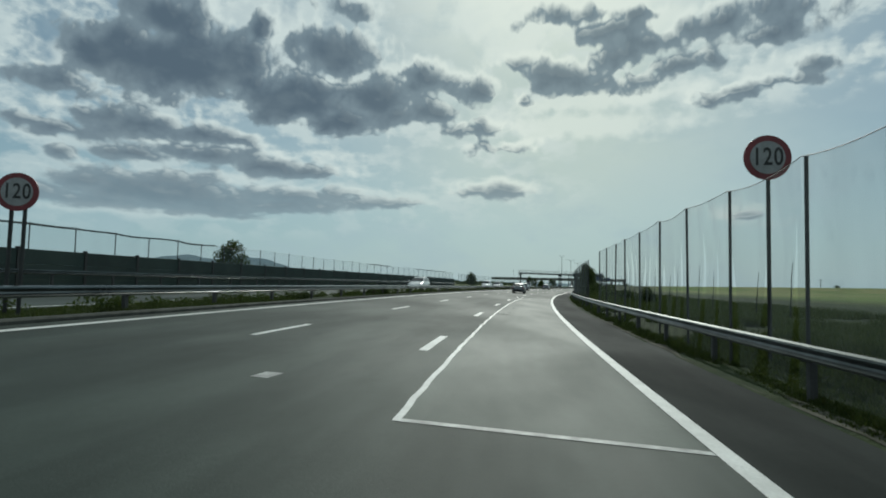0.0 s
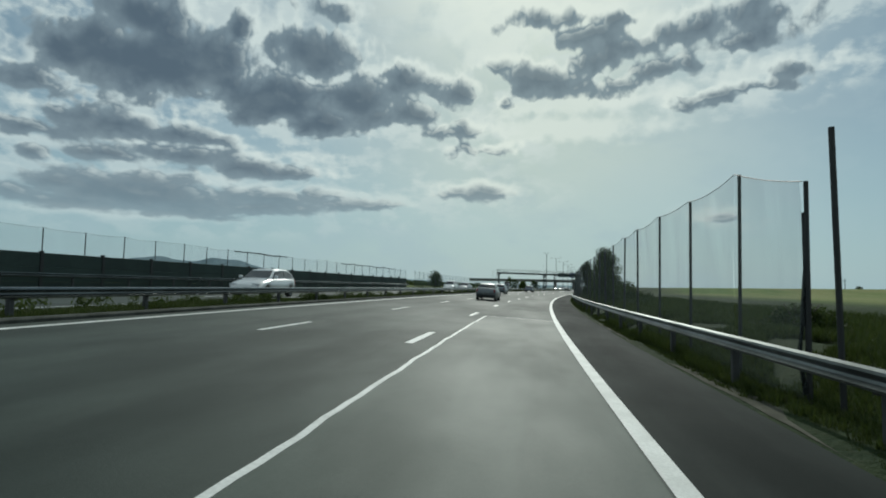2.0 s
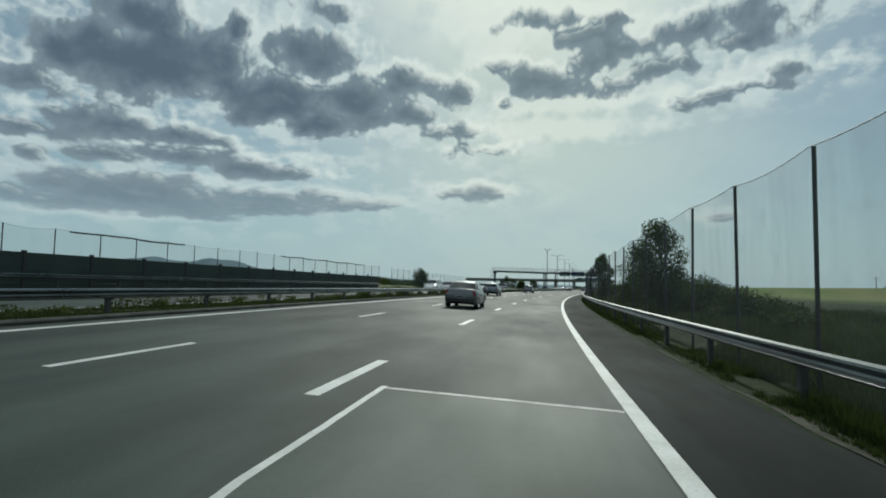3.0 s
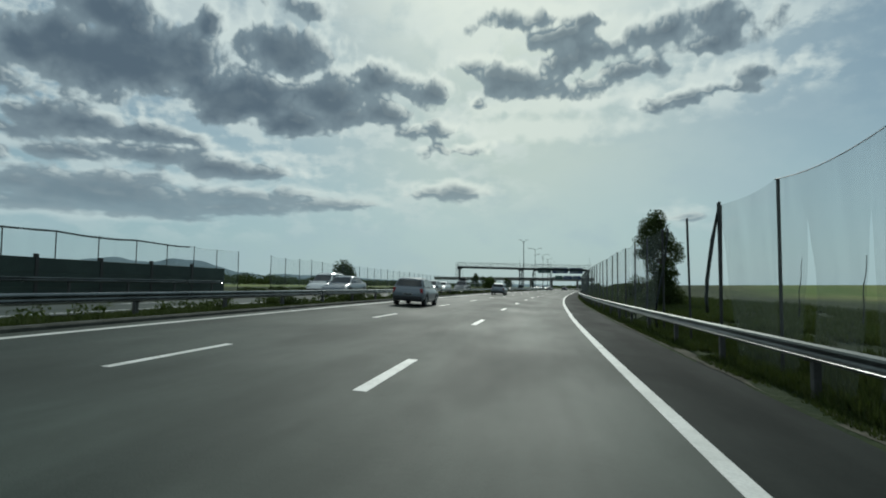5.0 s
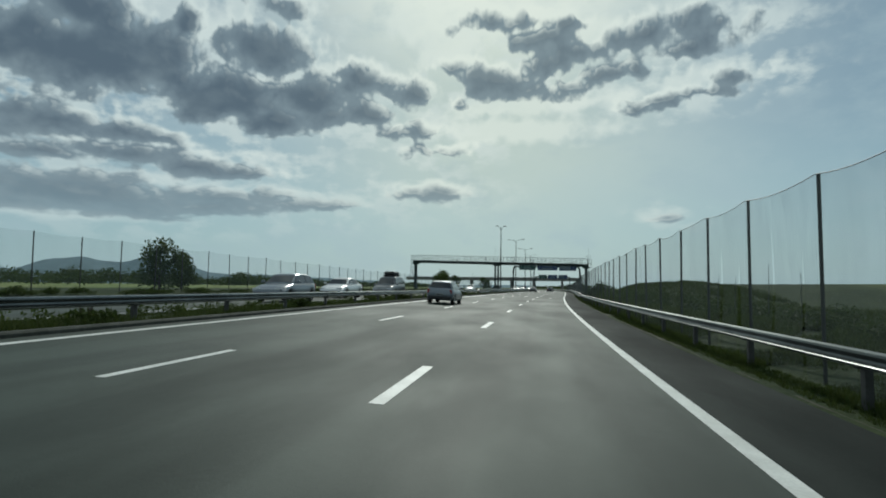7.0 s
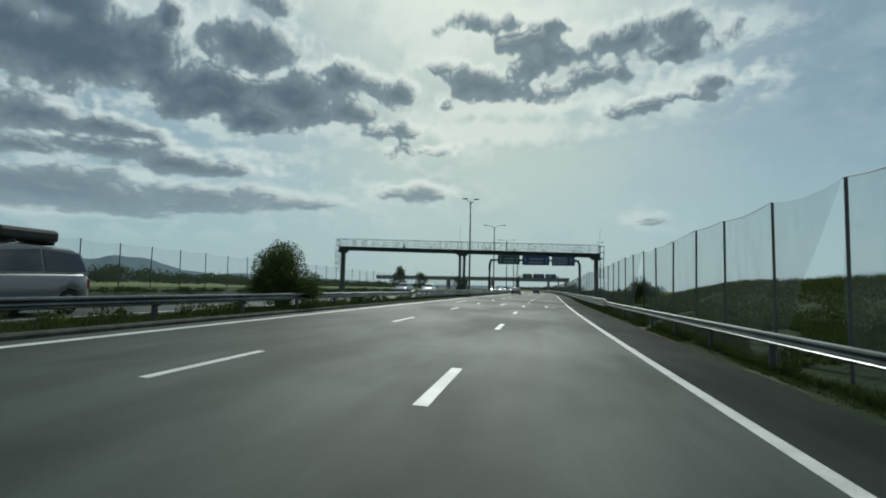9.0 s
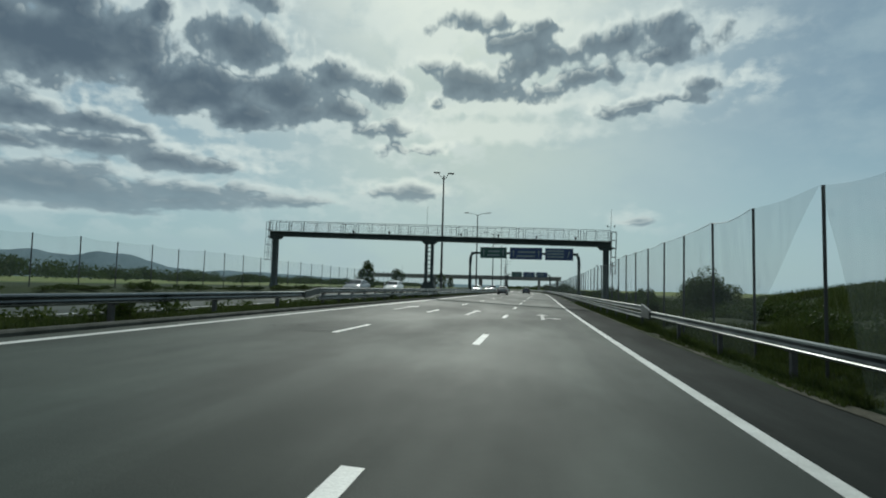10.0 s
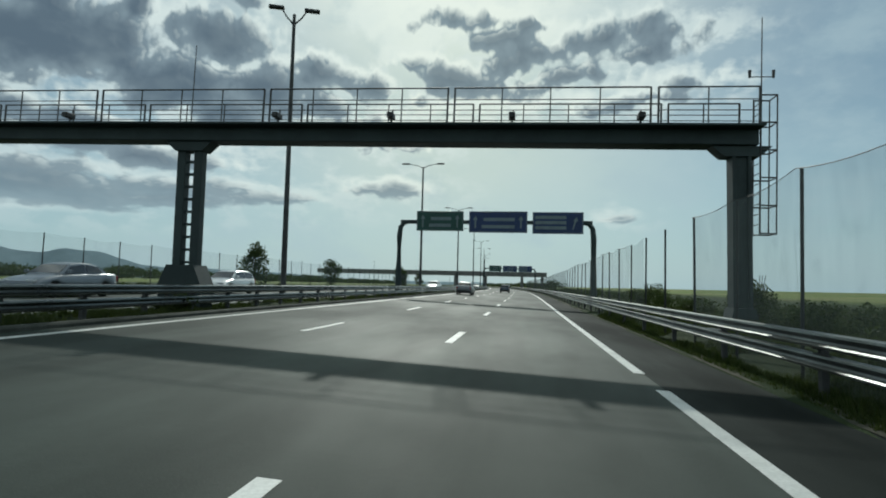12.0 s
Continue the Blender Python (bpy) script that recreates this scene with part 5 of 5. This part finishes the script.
def car(m, style, paint, label, group="", box_on_roof=False):
    """A car with its front towards +y, built of body, glass, lamps, bumpers and wheels."""
    st = STYLES[style]
    L, W = st["L"], st["W"]
    c = thing("car", label, "car", m, group)
    hw = W / 2
    ys = sorted(set([0, 0.03, 0.08, 0.2, L - 0.25, L - 0.1, L - 0.02, L] + [round(L * k / 22, 3) for k in range(1, 22)]))
    bm = bmesh.new()
    rings = []
    for y in ys:
        e = min(y, L - y)
        taper = hw * (1 - 0.16 * (1 - min(1, e / 0.45)) ** 2)
        zb = lerp_line(st["belt"], y)
        low = 0.22 + 0.10 * (1 - min(1, e / 0.3))
        for ax in st["axles"]:
            d = abs(y - ax)
            if d < 0.37:
                low = max(low, math.sqrt(max(0.37 ** 2 - d * d, 0)) + 0.30)
        mid = max(low + 0.02, 0.55)
        prof = [(0, low), (taper * 0.90, low), (taper * 0.985, max(low + 0.01, 0.36)), (taper, max(mid, 0.62)), (taper * 0.975, max(mid + 0.01, zb - 0.10)), (taper * 0.90, max(mid + 0.02, zb - 0.012)), (taper * 0.6, zb + 0.015), (0, zb + 0.03)]
        rings.append([bm.verts.new((x, y, z)) for x, z in prof] + [bm.verts.new((-x, y, z)) for x, z in prof[-2:0:-1]])
    k = len(rings[0])
    for a, b in zip(rings, rings[1:]):
        for i in range(k):
            bm.faces.new((a[i], a[(i + 1) % k], b[(i + 1) % k], b[i]))
    bm.faces.new(rings[0][::-1])
    bm.faces.new(rings[-1])
    bmesh.ops.recalc_face_normals(bm, faces=bm.faces[:])
    part("body", bm, paint, c, smooth=True)
    # cabin: pillars and roof in paint, with glass set in proud
    roof = st["roof"]

    def ring(y, zt):
        zb = lerp_line(st["belt"], y) - 0.03
        f = (zt - zb) / (st["H"] - zb + 1e-6)
        wt = hw * (0.90 - 0.19 * f)
        return zb, wt
    bm = bmesh.new()
    y0, y1 = roof[0][0], roof[-1][0]
    yy = [p[0] for p in roof] + [roof[2][0] + (roof[3][0] - roof[2][0]) * 0.5]
    rows = []
    for y in sorted(yy):
        zt = lerp_line(roof, y)
        zb, wt = ring(y, zt)
        prof = [(hw * 0.90, zb), (wt, zt - 0.05), (wt * 0.86, zt), (0, zt + 0.018)]
        rows.append([bm.verts.new((x, y, z)) for x, z in prof] + [bm.verts.new((-x, y, z)) for x, z in prof[-2::-1]])
    for a, b in zip(rows, rows[1:]):
        for i in range(len(a) - 1):
            bm.faces.new((a[i], a[i + 1], b[i + 1], b[i]))
    bm.faces.new(rows[0][::-1])
    bm.faces.new(rows[-1])
    bmesh.ops.recalc_face_normals(bm, faces=bm.faces[:])
    part("cabin", bm, paint, c, smooth=False)

    def pane(name, pts):
        b2 = bmesh.new()
        vs = [b2.verts.new(p) for p in pts]
        f = b2.faces.new(vs)
        f.normal_update()
        nn = f.normal * 0.008
        r = bmesh.ops.extrude_face_region(b2, geom=[f])
        for v in [g for g in r["geom"] if isinstance(g, bmesh.types.BMVert)]:
            v.co += nn
        for v in vs:
            v.co -= nn * 0.2
        bmesh.ops.recalc_face_normals(b2, faces=b2.faces[:])
        return part(name, b2, M_GLASS, c)

    def slope(i, j, t):
        a, b = roof[i], roof[j]
        return (a[0] + (b[0] - a[0]) * t, a[1] + (b[1] - a[1]) * t)
    # rear window and windscreen lie on the first and last slopes of the roof line
    for name, (i, j), off in (("rear_window", (0, 1), -1), ("windscreen", (5, 4), 1)):
        (ya, za), (yb, zb_) = slope(i, j, 0.12), slope(i, j, 0.88)
        wa, wb = hw * 0.80, hw * (0.66 if style != "mpv" else 0.70)
        nrm = Vector((0, off * abs(zb_ - za), abs(yb - ya))).normalized() * 0.014
        pane(name, [Vector((-wa, ya, za)) + nrm, Vector((wa, ya, za)) + nrm, Vector((wb, yb, zb_)) + nrm, Vector((-wb, yb, zb_)) + nrm])
    cuts = [roof[1][0] + 0.02, roof[1][0] + (roof[4][0] - roof[1][0]) * 0.50, roof[4][0] + 0.02]
    if style != "sedan":
        cuts = [roof[1][0] + 0.10] + cuts[1:]
    for sd in (-1, 1):
        for a, b, fr in ((cuts[0], cuts[1] - 0.04, 0), (cuts[1] + 0.04, cuts[2], 1)):
            pts = []
            lo_b = b + (0.42 if fr else 0.0)
            lo_a = a - (0.16 if not fr else 0.0)
            for y, up in ((lo_a, 0), (lo_b, 0), (b, 1), (a, 1)):
                zt = lerp_line(roof, y)
                zb, wt = ring(y, zt)
                z0, z1 = zb + 0.07, zt - 0.085
                f = (z1 - zb) / max(zt - 0.05 - zb, 0.05) if up else 0.09
                f = min(max(f, 0.05), 1)
                x = hw * 0.90 + (wt - hw * 0.90) * f
                pts.append(Vector((sd * (x + 0.012), y, z1 if up else z0)))
            pane("side_window", pts if sd > 0 else pts[::-1])
    # bumpers, lamps, plate
    for name, y, zz in (("rear_bumper", -0.03, 0.30), ("front_bumper", L - 0.12, 0.28)):
        bm = bmesh.new()
        box(bm, -hw * 0.86, y, zz, hw * 0.86, y + 0.15, zz + 0.22, 0.05)
        part(name, bm, M_PLASTIC, c)
    for sd in (-1, 1):
        bm = bmesh.new()
        box(bm, sd * hw * 0.80 - 0.09, 0.0, 0.66, sd * hw * 0.80 + 0.07, 0.16, 0.93, 0.035)
        part("tail_lamp", bm, M_TAIL, c)
        bm = bmesh.new()
        box(bm, sd * hw * 0.68 - 0.19, L - 0.20, 0.58, sd * hw * 0.68 + 0.19, L - 0.012, 0.70, 0.035)
        part("head_lamp", bm, M_HEAD, c)
        bm = bmesh.new()
        ym = roof[-1][0] - 0.30
        box(bm, sd * (hw + 0.10) - 0.09, ym - 0.06, 0.98, sd * (hw + 0.10) + 0.09, ym + 0.06, 1.12, 0.03)
        part("mirror", bm, paint, c)
    bm = bmesh.new()
    box(bm, -0.26, -0.018, 0.56, 0.26, 0.0, 0.67, 0.004)
    plate = part("plate", bm, M_SIGNWHITE, c)
    bm = bmesh.new()
    box(bm, -0.20, -0.024, 0.585, 0.20, -0.0185, 0.645)
    part("plate_bar", bm, M_BLACK, plate)
    bm = bmesh.new()
    box(bm, -hw * 0.5, L - 0.06, 0.50, hw * 0.5, L - 0.004, 0.60, 0.01)
    part("grille", bm, M_PLASTIC, c)
    for ax in st["axles"]:
        for sd in (-1, 1):
            bm = bmesh.new()
            x = sd * (hw - 0.13)
            tube(bm, (x - 0.105, ax, 0.315), (x + 0.105, ax, 0.315), 0.315, 0.315, 24)
            es = [e for e in bm.edges if len(e.link_faces) == 2 and any(len(f.verts) > 6 for f in e.link_faces)]
            bmesh.ops.bevel(bm, geom=es, offset=0.03, segments=2, profile=0.5, affect="EDGES")
            w = part("wheel", bm, M_TYRE, c)
            bm = bmesh.new()
            tube(bm, (x + sd * 0.095, ax, 0.315), (x + sd * 0.112, ax, 0.315), 0.205, 0.20, 20)
            part("rim", bm, M_RIM, w)
    if box_on_roof:
        bm = bmesh.new()
        box(bm, -0.45, 0.7, st["H"] + 0.10, 0.45, 2.4, st["H"] + 0.42, 0.09)
        part("roof_box", bm, M_PLASTIC, c)
        for y in (1.0, 2.1):
            bm = bmesh.new()
            box(bm, -hw * 0.62, y - 0.03, st["H"] + 0.012, hw * 0.62, y + 0.03, st["H"] + 0.10)
            part("roof_bar", bm, M_PLASTIC, c)
    return c


def tilt(s):
    return math.degrees(math.atan(fall(s)))


def put(s, u, back=False):
    """Standing on the banked road; back: facing the other way."""
    m = at_road(s, u) @ pose(0, 0, 0.006, 0, tilt(s) if u > -12 else 0, 0)
    return m @ pose(0, 0, 0, 0, 0, 180) if back else m


car(put(68.0, -5.45), "sedan", GREY, "grey saloon car in the middle lane")
car(put(102.5, -8.3), "hatchback", SILVER, "silver hatchback car in the outer lane")
car(put(145.8, -8.3), "hatchback", SILVER, "silver hatchback car following the outer lane")
car(put(262.0, -8.6), "sedan", GREY, "grey saloon car far ahead in the outer lane")
car(put(303.0, -5.3), "hatchback", DARK, "dark hatchback car far ahead in the middle lane")
car(put(350.0, -5.3), "hatchback", WHITE, "white hatchback car far ahead on the motorway")
ON = "oncoming cars"
car(put(50.6, -15.0, True), "hatchback", WHITE, "white hatchback on the opposite carriageway", ON)
car(put(114.0, -15.2, True), "sedan", SILVER, "silver saloon car on the opposite carriageway", ON)
car(put(119.0, -18.7, True), "mpv", WHITE, "white van-like car in the opposite middle lane", ON)
car(put(140.8, -15.2, True), "hatchback", SILVER, "silver hatchback on the opposite carriageway", ON)
car(put(152.5, -16.5, True), "sedan", WHITE, "white saloon car in the opposite middle lane", ON)
car(put(160.3, -15.2, True), "mpv", GREY, "grey family car with a roof box on the opposite carriageway", ON, True)
car(put(223.9, -21.3, True), "sedan", SILVER, "silver saloon car in the opposite middle lane", ON)
car(put(235.5, -20.4, True), "hatchback", WHITE, "white hatchback on the opposite carriageway", ON)
for s, u, st, p in ((285, -15.2, "sedan", WHITE), (330, -15.2, "mpv", SILVER), (360, -18.6, "hatchback", GREY), (395, -15.2, "sedan", WHITE)):
    car(put(s, u, True), st, p, "distant car on the opposite carriageway", ON)
